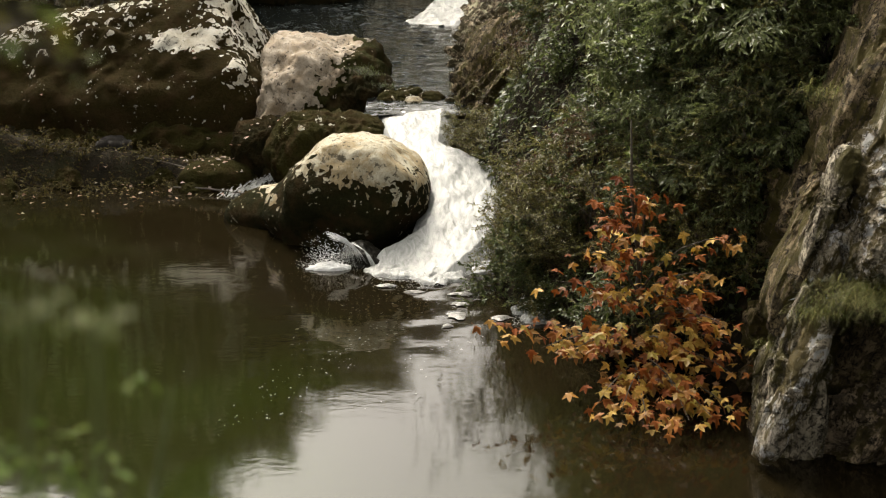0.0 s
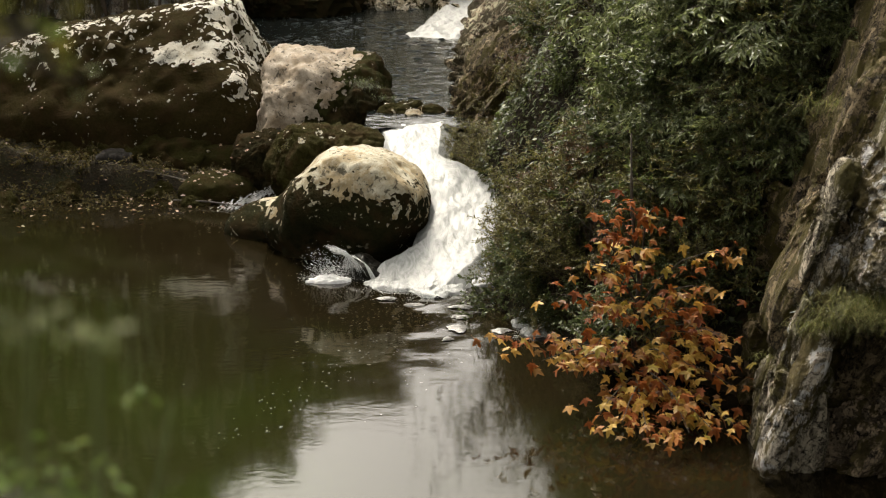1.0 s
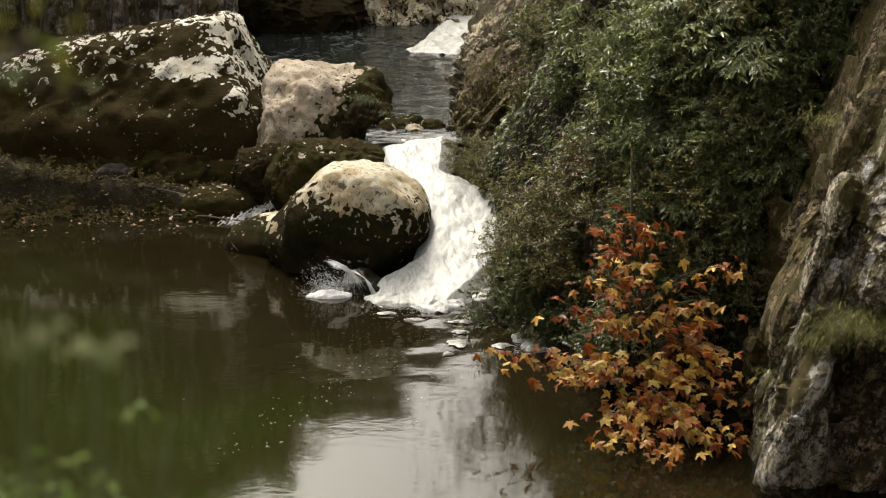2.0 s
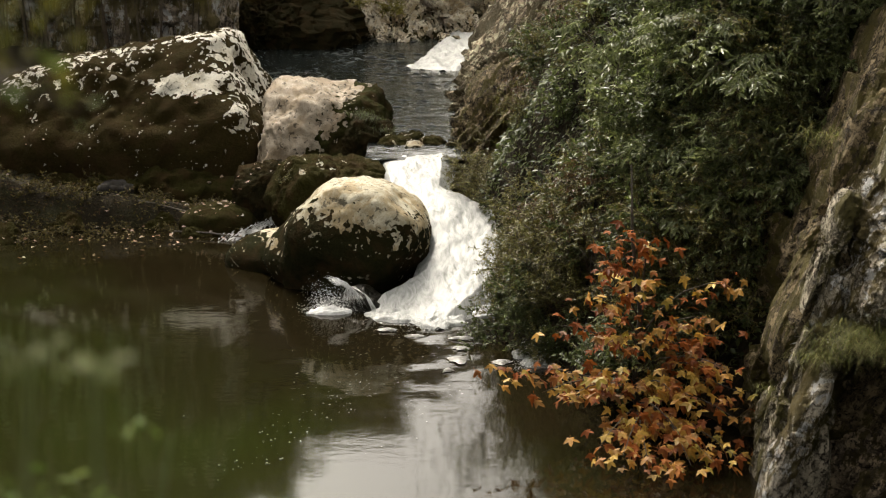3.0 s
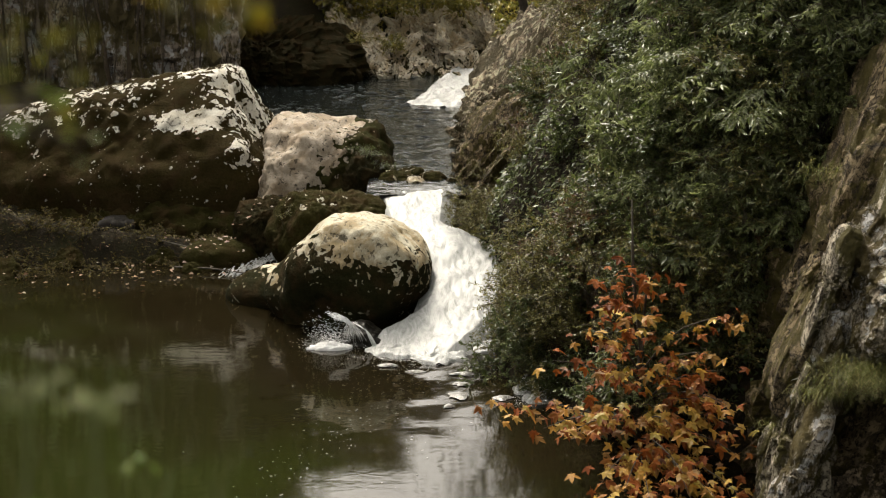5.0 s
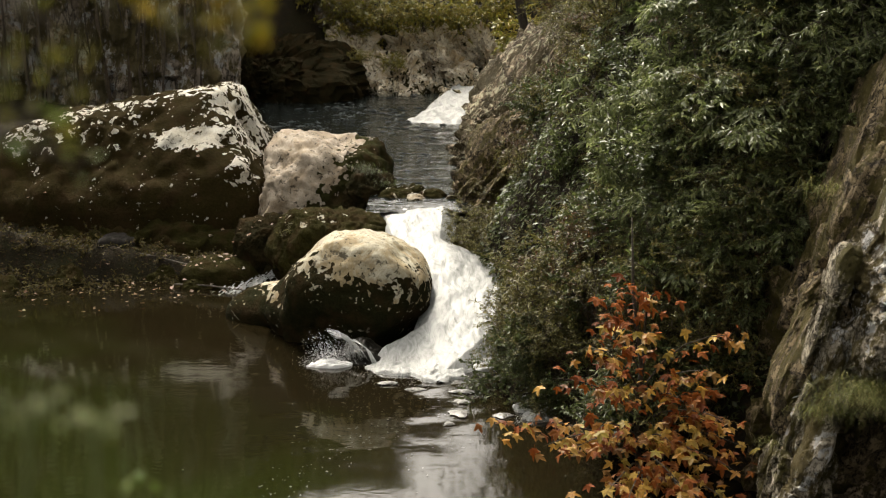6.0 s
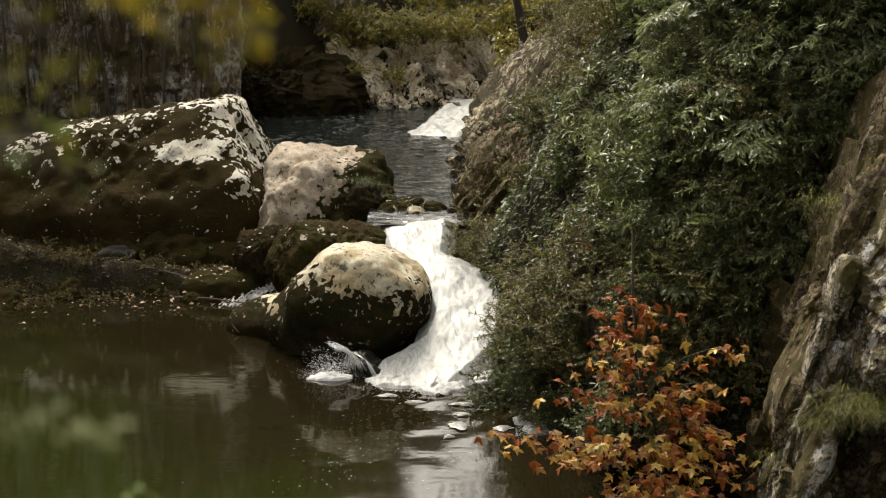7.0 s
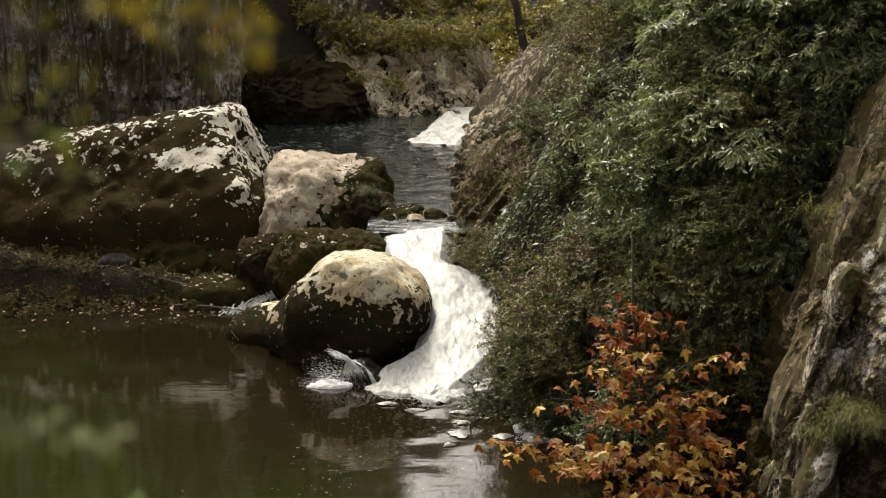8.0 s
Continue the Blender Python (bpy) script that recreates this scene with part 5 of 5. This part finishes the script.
# the shrubs higher up and farther back grow into one thicket
bpy.context.view_layer.update()
far_shrubs = [ob for ob in scene.objects if ob.parent is None and ob.name.split(".")[0] == "shrub" and (ob.location.y > 14.3 or ob.location.x > 3.9)]
for kind, mats in (("stem", [M_BARK]), ("foliage", [M_LEAF_OLIVE, M_LEAF_DARK, M_LEAF_BRIGHT, M_LEAF_DRY])):
    V, T, S, count = [], [], [], 0
    for ob in far_shrubs:
        for ch in ob.children:
            if ch.name.split(".")[0] != kind:
                continue
            me = ch.data
            me.calc_loop_triangles()
            co, tri = np.empty(len(me.vertices) * 3), np.empty(len(me.loop_triangles) * 3, np.int32)
            me.vertices.foreach_get("co", co)
            me.loop_triangles.foreach_get("vertices", tri)
            m = np.array(ch.matrix_world)
            V.append(co.reshape(-1, 3) @ m[:3, :3].T + m[:3, 3])
            T.append(tri.reshape(-1, 3) + count)
            S.append(np.full(len(tri) // 3, mats.index(me.materials[0]), np.int32))
            count += len(me.vertices)
    V, T, S = np.concatenate(V), np.concatenate(T), np.concatenate(S)
    me = bpy.data.meshes.new("thicket_" + kind)
    me.vertices.add(len(V))
    me.vertices.foreach_set("co", V.ravel())
    me.loops.add(T.size)
    me.loops.foreach_set("vertex_index", T.ravel())
    me.polygons.add(len(T))
    me.polygons.foreach_set("loop_start", np.arange(0, T.size, 3))
    me.polygons.foreach_set("loop_total", np.full(len(T), 3))
    for m in mats:
        me.materials.append(m)
    me.polygons.foreach_set("material_index", S)
    me.update()
    tagged(new("thicket_" + kind, me), "tangled " + ("brown stems" if kind == "stem" else "green and olive leaves") + " of the thicket high on the bank", "thicket", kind="stuff")
for ob in far_shrubs:
    for ch in list(ob.children):
        bpy.data.objects.remove(ch)
    bpy.data.objects.remove(ob)


# low plants and moss cushions on the shore
LOW = [bush(81 + k, "shore_plant", 0.3, 0.42, 7, 9, 12, 0.05, 0.55, M_LEAF_SHORE, "low weedy plant on the mossy shore", "weeds on the shore", jitter=0.16) for k in range(2)]
LOW_USED = [[], []]
for i, (x, y, sc) in enumerate([(-4.1, 18.7, 0.8), (-3.3, 18.6, 0.7), (-5.0, 18.6, 0.9), (-5.8, 18.2, 0.9), (-6.6, 17.6, 1.0), (-5.4, 17.5, 0.7), (-4.7, 17.9, 0.6), (-2.7, 18.5, 0.6), (-6.2, 16.9, 0.9), (-7.1, 18.6, 1.2), (-2.9, 18.0, 0.5), (-6.9, 17.9, 0.9), (-5.6, 18.7, 0.9), (-4.4, 18.35, 0.6), (-3.7, 18.2, 0.5), (-6.4, 18.7, 1.1), (-5.1, 18.0, 0.6), (-3.2, 19.2, 0.7), (-2.4, 18.9, 0.6), (-4.0, 19.3, 0.8), (-5.0, 19.4, 0.8)]):
    plant(LOW[i % 2], LOW_USED[i % 2], (x, y, max(0.0, on_ground(x, y)[2]) - 0.04), sc, i * 53)


# a dark rotten stump and a long dead twig on the shore
def stump():
    V = []
    for j, (z, k) in enumerate([(-0.2, 1.25), (0.05, 1.1), (0.25, 1.0), (0.42, 1.02), (0.5, 0.9), (0.46, 0.6), (0.42, 0.2)]):
        for i in range(22):
            an = 2 * math.pi * i / 22
            w = 0.24 * k * (1 + 0.12 * math.sin(5 * an + 1) + 0.15 * frac(math.cos(an), math.sin(an), z * 2, 3))
            V.append((w * math.cos(an), w * math.sin(an), z + 0.05 * frac(an, z, 2, 3) * (z > 0.3)))
    ob = new("stump", mesh_of("stump", V, quads(22, 7, True), M_ROT, True))
    ob.location = (-4.62, 19.0, 0.0)
    return tagged(ob, "dark rotten tree stump on the mossy shore", "stump")


stump()
for k, pts in enumerate([[(-6.7, 19.0, 0.52), (-5.8, 18.9, 0.47), (-5.1, 18.85, 0.42), (-4.8, 18.8, 0.40)], [(-4.4, 18.7, 0.34), (-4.0, 18.6, 0.30), (-3.5, 18.4, 0.22), (-3.1, 18.15, 0.30)], [(-3.6, 17.9, 0.05), (-3.1, 17.75, 0.06), (-2.6, 17.5, 0.05)]]):
    tagged(new("dead_twig", mesh_of("dead_twig", *tube(pts, [0.012, 0.011, 0.009, 0.004][:len(pts)], 5), M_BARK_GREY, True)), "thin grey dead twig lying across the shore", "twig", "dead twigs on the shore")


# ================= foam, splash and bubbles =================
def foam_patch(x, y, a, b, seed):
    V, F = [(0, 0, 0.014)], []
    for j, q in enumerate((0.6, 1.0)):
        for i in range(20):
            an = 2 * math.pi * i / 20
            w = q * (1 + 0.6 * frac(math.cos(an) * 1.8 + seed, math.sin(an) * 1.8, seed, 4))
            V.append((a * w * math.cos(an), b * w * math.sin(an), 0.012 if j == 0 else -0.004))
    F += [(0, 1 + i, 1 + (i + 1) % 20) for i in range(20)]
    F += [(1 + i, 21 + i, 21 + (i + 1) % 20, 1 + (i + 1) % 20) for i in range(20)]
    ob = new("foam_patch", mesh_of("foam_patch", V, F, M_THIN_FOAM, True))
    ob.location = (x, y, 0.012)
    return tagged(ob, "floating patch of white foam on the pool", "foam", "foam patches below the cascade")


for i, (x, y, a, b) in enumerate([(-0.55, 13.25, 0.11, 0.05), (-0.28, 13.02, 0.10, 0.04), (0.15, 12.25, 0.11, 0.10), (0.55, 12.15, 0.09, 0.07), (0.18, 12.6, 0.10, 0.05), (0.2, 12.95, 0.12, 0.05), (0.05, 11.9, 0.06, 0.05)]):
    foam_patch(x, y, a, b, i * 1.7)

# short flecks of foam drifting off over the pool
r = random.Random(61)
P, D, N, L, Wd = [], [], [], [], []
for i in range(170):
    f = r.random()
    x, y = r.gauss(-0.05 - 0.5 * f, 0.3 + 0.35 * f), 13.2 - 2.4 * f + r.gauss(0, 0.15)
    if x > 0.55 or (x > -0.6 and y > 13.2):
        continue
    P.append((x, y, 0.016))
    D.append((r.choice((-1, 1)), r.gauss(0, 0.25), 0))
    N.append((0, r.gauss(0, 0.06), 1))
    L.append(0.012 + 0.05 * r.random() ** 2.5)
    Wd.append(r.uniform(0.004, 0.010))
tagged(new("foam_flecks", leaf_sheet("foam_flecks", P, D, N, L, Wd, M_THIN_FOAM)), "thin grey flecks of foam drifting on the pool", "foam", kind="stuff")

# low shrubs that hang before the white water at the bank's foot
for kind, x, y, sc in (("fine", 0.97, 12.0, 0.36), ("dark", 0.90, 12.25, 0.30), ("fine", 0.80, 12.5, 0.26), ("fine", 1.0, 12.45, 0.4)):
    ob = shrub(kind, x, y, 0, sc)
    ob.location.z = 0.0
# water that pours over the small rock in thin arcs, and the froth where it lands
r = random.Random(4)
arcs = []
for i in range(70):
    f, g = r.random(), r.random()
    a0 = Vector((-1.24 + 0.10 * f, 14.05 + r.gauss(0, 0.02), 0.36 - 0.07 * f + r.gauss(0, 0.012)))
    a1 = Vector((-1.02 + 0.08 * g, 14.0, 0.31 - 0.10 * g + r.gauss(0, 0.008)))
    a2 = Vector((-0.84 + 0.06 * g - 0.25 * f, 13.95, 0.13 - 0.08 * g + r.gauss(0, 0.01)))
    q = r.uniform(0.0006, 0.0018)
    arcs.append(tube([a0, a0.lerp(a1, 0.5) + Vector((0, 0, 0.02)), a1, a1.lerp(a2, 0.55) + Vector((0, 0, 0.03)), a2], [q * 0.4, q, q * 1.2, q, q * 0.3], 5))
for k in range(6):
    arcs.append(tube([Vector((-0.98 + 0.01 * k, 13.98, 0.28)), Vector((-0.82 + 0.01 * k, 13.95, 0.20 - 0.01 * k)), Vector((-0.74 + 0.01 * k, 13.92, 0.02))], [0.001, 0.004, 0.003], 5))
tagged(new("falling_water_threads", mesh_of("falling_water_threads", *join(arcs), M_SPRAY, True)), "thin white threads of water pouring over a dark rock", "water", kind="stuff")


def froth(x, y, a, b, h, seed, label, material=M_FOAM):
    V, nu, nv = [], 46, 46
    for j in range(nv):
        for i in range(nu):
            u, v = 2 * i / (nu - 1) - 1, 2 * j / (nv - 1) - 1
            d = math.hypot(u, v)
            e = max(0, 1 - d * d * (1 + 0.5 * frac(u * 1.5 + seed, v * 1.5, 2, 3)))
            V.append((x + a * u, y + b * v, -0.03 + (h * e ** 0.7) * (1 + 0.5 * frac(u * 4 + seed, v * 4, seed, 4)) + 0.03 * min(1, 4 * e)))
    return tagged(new("froth", mesh_of("froth", V, quads(nu, nv), material, True)), label, "foam", "froth below the cascade")


froth(-1.20, 13.93, 0.24, 0.11, 0.06, 6, "white froth where the side spout lands", M_SPRAY)
froth(-0.48, 13.82, 0.34, 0.30, 0.06, 8, "white froth at the foot of the cascade")
froth(-0.05, 13.62, 0.30, 0.34, 0.07, 12, "white froth at the foot of the cascade")
froth(0.42, 13.95, 0.26, 0.30, 0.06, 14, "white froth at the foot of the cascade")
froth(0.90, 12.10, 0.17, 0.15, 0.07, 21, "ragged white splash at the foot of the bank")
froth(0.78, 12.40, 0.13, 0.16, 0.05, 25, "ragged white splash at the foot of the bank")

# droplets and streaks thrown up round the side spout and the foot of the cascade
P, D, N, L, Wd = [], [], [], [], []
for i in range(5200):
    if i % 6 == 0:
        # along the cascade's bank side
        f = r.random()
        P.append((0.44 + 0.38 * f + r.gauss(0, 0.06), 13.8 + 1.7 * f + r.gauss(0, 0.1), 0.10 + 0.60 * f + abs(r.gauss(0, 0.07))))
    else:
        # bank's foot, side spout, foot of the cascade
        x, y, sx, sy, sz = ((0.80, 12.3, 0.12, 0.14, 0.14), (-1.20, 13.95, 0.11, 0.07, 0.14), (-1.20, 13.95, 0.11, 0.07, 0.14), (-1.20, 13.95, 0.14, 0.07, 0.06), (-0.2, 13.4, 0.35, 0.18, 0.05))[i % 6 - 1]
        k = i // 6 % 7
        if i % 6 == 1:
            # separate small bursts along the bank's foot
            x, y, sx, sy, sz = 0.72 + 0.05 * k, 11.95 + 0.09 * (k * 3 % 7), 0.05, 0.08, (0.04, 0.10, 0.06, 0.13, 0.09, 0.15, 0.08)[k]
        P.append((r.gauss(x, sx), r.gauss(y, sy), abs(r.gauss(0, sz))))
    D.append((r.gauss(-0.4, 0.6), r.gauss(-0.5, 0.5), r.gauss(0.15, 0.3)))
    N.append((r.gauss(0, 0.5), r.gauss(-0.6, 0.4), 1))
    L.append(0.006 + 0.03 * r.random() ** 2)
    Wd.append(r.uniform(0.002, 0.005))
tagged(new("spray", leaf_sheet("spray", P, D, N, L, Wd, M_SPRAY)), "droplets of white spray at the foot of the falls", "water", kind="stuff")

# streaks of foam riding on the upper stream
P, D, N, L, Wd = [], [], [], [], []
for i in range(900):
    y = 18.4 + 17 * r.random() ** 1.3
    x = r.uniform(max(float(along(y, LEFT)) + 0.1, -0.75 if y < 20.8 else -9.0), 0.9)
    if r.random() < 0.45:
        y = r.gauss(29.5, 1.8)
        x = r.gauss(-1.6, 0.9)
    if frac(x * 0.8, y * 0.5, 5, 3) < -0.05:
        continue
    P.append((x, y, upper_height(x, y) + 0.012))
    D.append((r.choice((-1, 1)), r.gauss(-0.25, 0.3), 0))
    N.append((r.gauss(0, 0.1), r.gauss(-0.2, 0.15), 1))
    L.append(0.04 + 0.4 * r.random() ** 3)
    Wd.append(r.uniform(0.006, 0.03))
tagged(new("foam_streaks", leaf_sheet("foam_streaks", P, D, N, L, Wd, M_FOAM)), "thin streaks of foam riding on the upper stream", "foam", kind="stuff")

# flecks of white water between the mossy mound and the low rock
P, D, N, L, Wd = [], [], [], [], []
for i in range(420):
    f = r.random()
    P.append((-2.12 - 0.66 * f + r.gauss(0, 0.05 + 0.05 * f), 18.3 - 0.75 * f + r.gauss(0, 0.06), 0.20 - 0.18 * f + r.gauss(0, 0.012)))
    D.append((-0.5 + r.gauss(0, 0.3), -1 + r.gauss(0, 0.3), -0.15))
    N.append((r.gauss(0, 0.3), r.gauss(-0.2, 0.3), 1))
    L.append(r.uniform(0.03, 0.12))
    Wd.append(r.uniform(0.008, 0.025))
tagged(new("trickle", leaf_sheet("trickle", P, D, N, L, Wd, M_FOAM)), "thin white trickle between mossy stones", "water", kind="stuff")

# sodden leaf litter along the shore
P, D, N, L, Wd = [], [], [], [], []
for i in range(1500):
    x = r.uniform(-7.5, -2.1)
    y = 18.35 + r.gauss(0, 0.45)
    if frac(x * 0.7, y * 0.9, 8, 3) < -0.08:
        continue
    z = max(0.012, float(ground_height(np.array(x), np.array(y))) + 0.10 * frac(x * 0.9, y * 0.9, 3, 4) + 0.06)
    P.append((x, y, z))
    D.append((r.gauss(0, 1), r.gauss(0, 1), r.gauss(0, 0.1)))
    N.append((r.gauss(0, 0.2), r.gauss(-0.2, 0.2), 1))
    sz = r.uniform(0.02, 0.07)
    L.append(sz)
    Wd.append(sz * r.uniform(0.4, 0.8))
tagged(new("leaf_litter", leaf_sheet("leaf_litter", P, D, N, L, Wd, M_LEAF_SHORE)), "sodden brown leaf litter along the water's edge", "leaf litter", kind="stuff")

# bubbles drifting on the pool
r = random.Random(21)
bub = []
for i in range(190):
    if i % 4 == 0:
        x, y = r.gauss(-0.75, 0.55), r.uniform(9.6, 13.0)
    else:
        f = r.random()
        x, y = -0.55 - 0.95 * f + r.gauss(0, 0.13) + 0.12 * math.sin(17 * f), 11.9 - 2.4 * f + r.gauss(0, 0.10)
    if x > 0.5:
        continue
    q = 0.002 + 0.008 * r.random() ** 2
    rim = []
    for k in range(12):
        an = math.pi * k / 6
        rim.append((x + q * math.cos(an), y + q * math.sin(an), 0.004))
    crown = [(x + 0.6 * q * math.cos(math.pi * k / 6), y + 0.6 * q * math.sin(math.pi * k / 6), 0.004 + q * 0.5) for k in range(12)]
    bub.append((rim + crown + [(x, y, 0.004 + q * 0.65)], quads(12, 2, True) + [(12 + k, 12 + (k + 1) % 12, 24) for k in range(12)]))
tagged(new("bubbles", mesh_of("bubbles", *join(bub), M_THIN_FOAM, True)), "small pale bubbles drifting on the pool", "bubbles", kind="stuff")


# ================= the near bank: plants close to the camera =================
def oval_leaf(material, length=0.04, width=0.018):
    vs = [(0, 0, 0)]
    for y, w in ((0.2, 0.75), (0.5, 1.0), (0.8, 0.6)):
        vs += [(-width / 2 * w, length * y, 0.1 * width * w), (0, length * y, -0.05 * width), (width / 2 * w, length * y, 0.1 * width * w)]
    vs.append((0, length, -0.002))
    fs = [(0, 2, 1), (0, 3, 2)]
    for j in range(2):
        a = 1 + 3 * j
        fs += [(a, a + 1, a + 4, a + 3), (a + 1, a + 2, a + 5, a + 4)]
    fs += [(7, 8, 10), (8, 9, 10)]
    return mesh_of("leaf", vs, fs, material, True)


def sprig(name, label, category, stems, clumps, leaves, seed, bark, close=1.0):
    """A plant with bent stems and leaves gathered in clumps (centre, spread, count, leaf size)."""
    r = random.Random(seed)
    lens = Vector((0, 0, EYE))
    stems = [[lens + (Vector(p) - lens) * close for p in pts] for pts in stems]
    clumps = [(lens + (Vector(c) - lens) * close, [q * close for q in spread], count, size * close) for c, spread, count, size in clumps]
    ob = empty(name, stems[0][0], label, category)
    o = Vector(stems[0][0])
    made = []
    for pts in stems:
        n = len(pts)
        made.append(part("stem", mesh_of("stem", *tube([Vector(p) - o for p in pts], [0.006 - 0.0045 * i / (n - 1) for i in range(n)], 6), bark, True), ob))
    for c, spread, count, size in clumps:
        for i in range(count):
            lf = part("leaf", r.choice(leaves), made[i % len(made)])
            p = Vector(c) - o + Vector([r.gauss(0, q) for q in spread])
            k = size * r.uniform(0.7, 1.2)
            lf.matrix_basis = Matrix.Translation(p) @ Euler((radians(r.gauss(-15, 40)), radians(r.gauss(0, 40)), r.uniform(0, 6.28))).to_matrix().to_4x4() @ Matrix.Diagonal((k, k, k, 1))
    return ob


YELLOW = [oval_leaf(M_NEAR_YELLOW), oval_leaf(M_NEAR_YELLOW, 0.036, 0.022)]
PALE = [oval_leaf(M_NEAR_PALE), oval_leaf(M_NEAR_PALE, 0.036, 0.022)]
OLIVE = [oval_leaf(M_NEAR_OLIVE), oval_leaf(M_NEAR_OLIVE, 0.036, 0.022)]
GREEN = [oval_leaf(M_NEAR_GREEN), oval_leaf(M_NEAR_GREEN, 0.045, 0.02)]
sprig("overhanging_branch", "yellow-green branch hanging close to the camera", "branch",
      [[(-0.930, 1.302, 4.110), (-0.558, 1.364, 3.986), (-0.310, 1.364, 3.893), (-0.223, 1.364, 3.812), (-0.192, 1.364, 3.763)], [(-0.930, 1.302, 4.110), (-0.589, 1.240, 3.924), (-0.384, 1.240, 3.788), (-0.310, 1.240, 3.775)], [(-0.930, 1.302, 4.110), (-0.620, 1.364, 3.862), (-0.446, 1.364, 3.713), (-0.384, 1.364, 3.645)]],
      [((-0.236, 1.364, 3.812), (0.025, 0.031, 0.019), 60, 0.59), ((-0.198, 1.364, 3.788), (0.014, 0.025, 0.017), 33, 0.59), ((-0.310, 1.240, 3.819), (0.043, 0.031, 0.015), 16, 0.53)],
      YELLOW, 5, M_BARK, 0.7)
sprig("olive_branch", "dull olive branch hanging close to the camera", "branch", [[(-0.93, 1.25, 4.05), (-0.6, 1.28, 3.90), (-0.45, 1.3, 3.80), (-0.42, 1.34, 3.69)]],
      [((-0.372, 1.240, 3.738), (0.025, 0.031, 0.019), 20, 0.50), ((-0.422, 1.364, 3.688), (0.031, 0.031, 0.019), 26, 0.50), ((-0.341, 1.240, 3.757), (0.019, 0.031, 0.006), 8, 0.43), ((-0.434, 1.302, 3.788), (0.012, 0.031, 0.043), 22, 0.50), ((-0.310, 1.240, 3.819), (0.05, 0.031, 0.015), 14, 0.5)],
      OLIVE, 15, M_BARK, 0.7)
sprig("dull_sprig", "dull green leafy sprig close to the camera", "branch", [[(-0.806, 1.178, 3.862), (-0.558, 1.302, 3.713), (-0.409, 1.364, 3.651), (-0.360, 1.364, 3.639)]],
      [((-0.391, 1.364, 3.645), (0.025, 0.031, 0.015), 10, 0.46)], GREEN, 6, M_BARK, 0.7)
sprig("bankside_weed", "green weed on the near bank close to the camera", "plant",
      [[(-0.47, 1.24, 2.25), (-0.45, 1.24, 2.75), (-0.41, 1.24, 3.12), (-0.385, 1.24, 3.27)], [(-0.385, 1.24, 2.30), (-0.37, 1.24, 2.87), (-0.363, 1.24, 3.25)], [(-0.30, 1.24, 2.30), (-0.29, 1.24, 2.93), (-0.282, 1.24, 3.24), (-0.26, 1.24, 3.34)]],
      [((-0.40, 1.24, 3.26), (0.022, 0.03, 0.028), 46, 0.55), ((-0.35, 1.24, 3.235), (0.016, 0.03, 0.018), 18, 0.55), ((-0.290, 1.24, 3.345), (0.018, 0.02, 0.012), 8, 0.38)], GREEN, 7, M_STALK)
sprig("tall_weed", "pale tall weed close to the camera", "plant",
      [[(-0.5, 1.25, 1.9), (-0.46, 1.28, 2.8), (-0.41, 1.3, 3.40)], [(-0.40, 1.25, 1.9), (-0.37, 1.28, 2.8), (-0.345, 1.3, 3.39)]],
      [((-0.405, 1.3, 3.405), (0.013, 0.02, 0.010), 16, 0.5), ((-0.342, 1.3, 3.392), (0.022, 0.02, 0.006), 20, 0.5)], PALE, 8, M_STALK, 0.62)
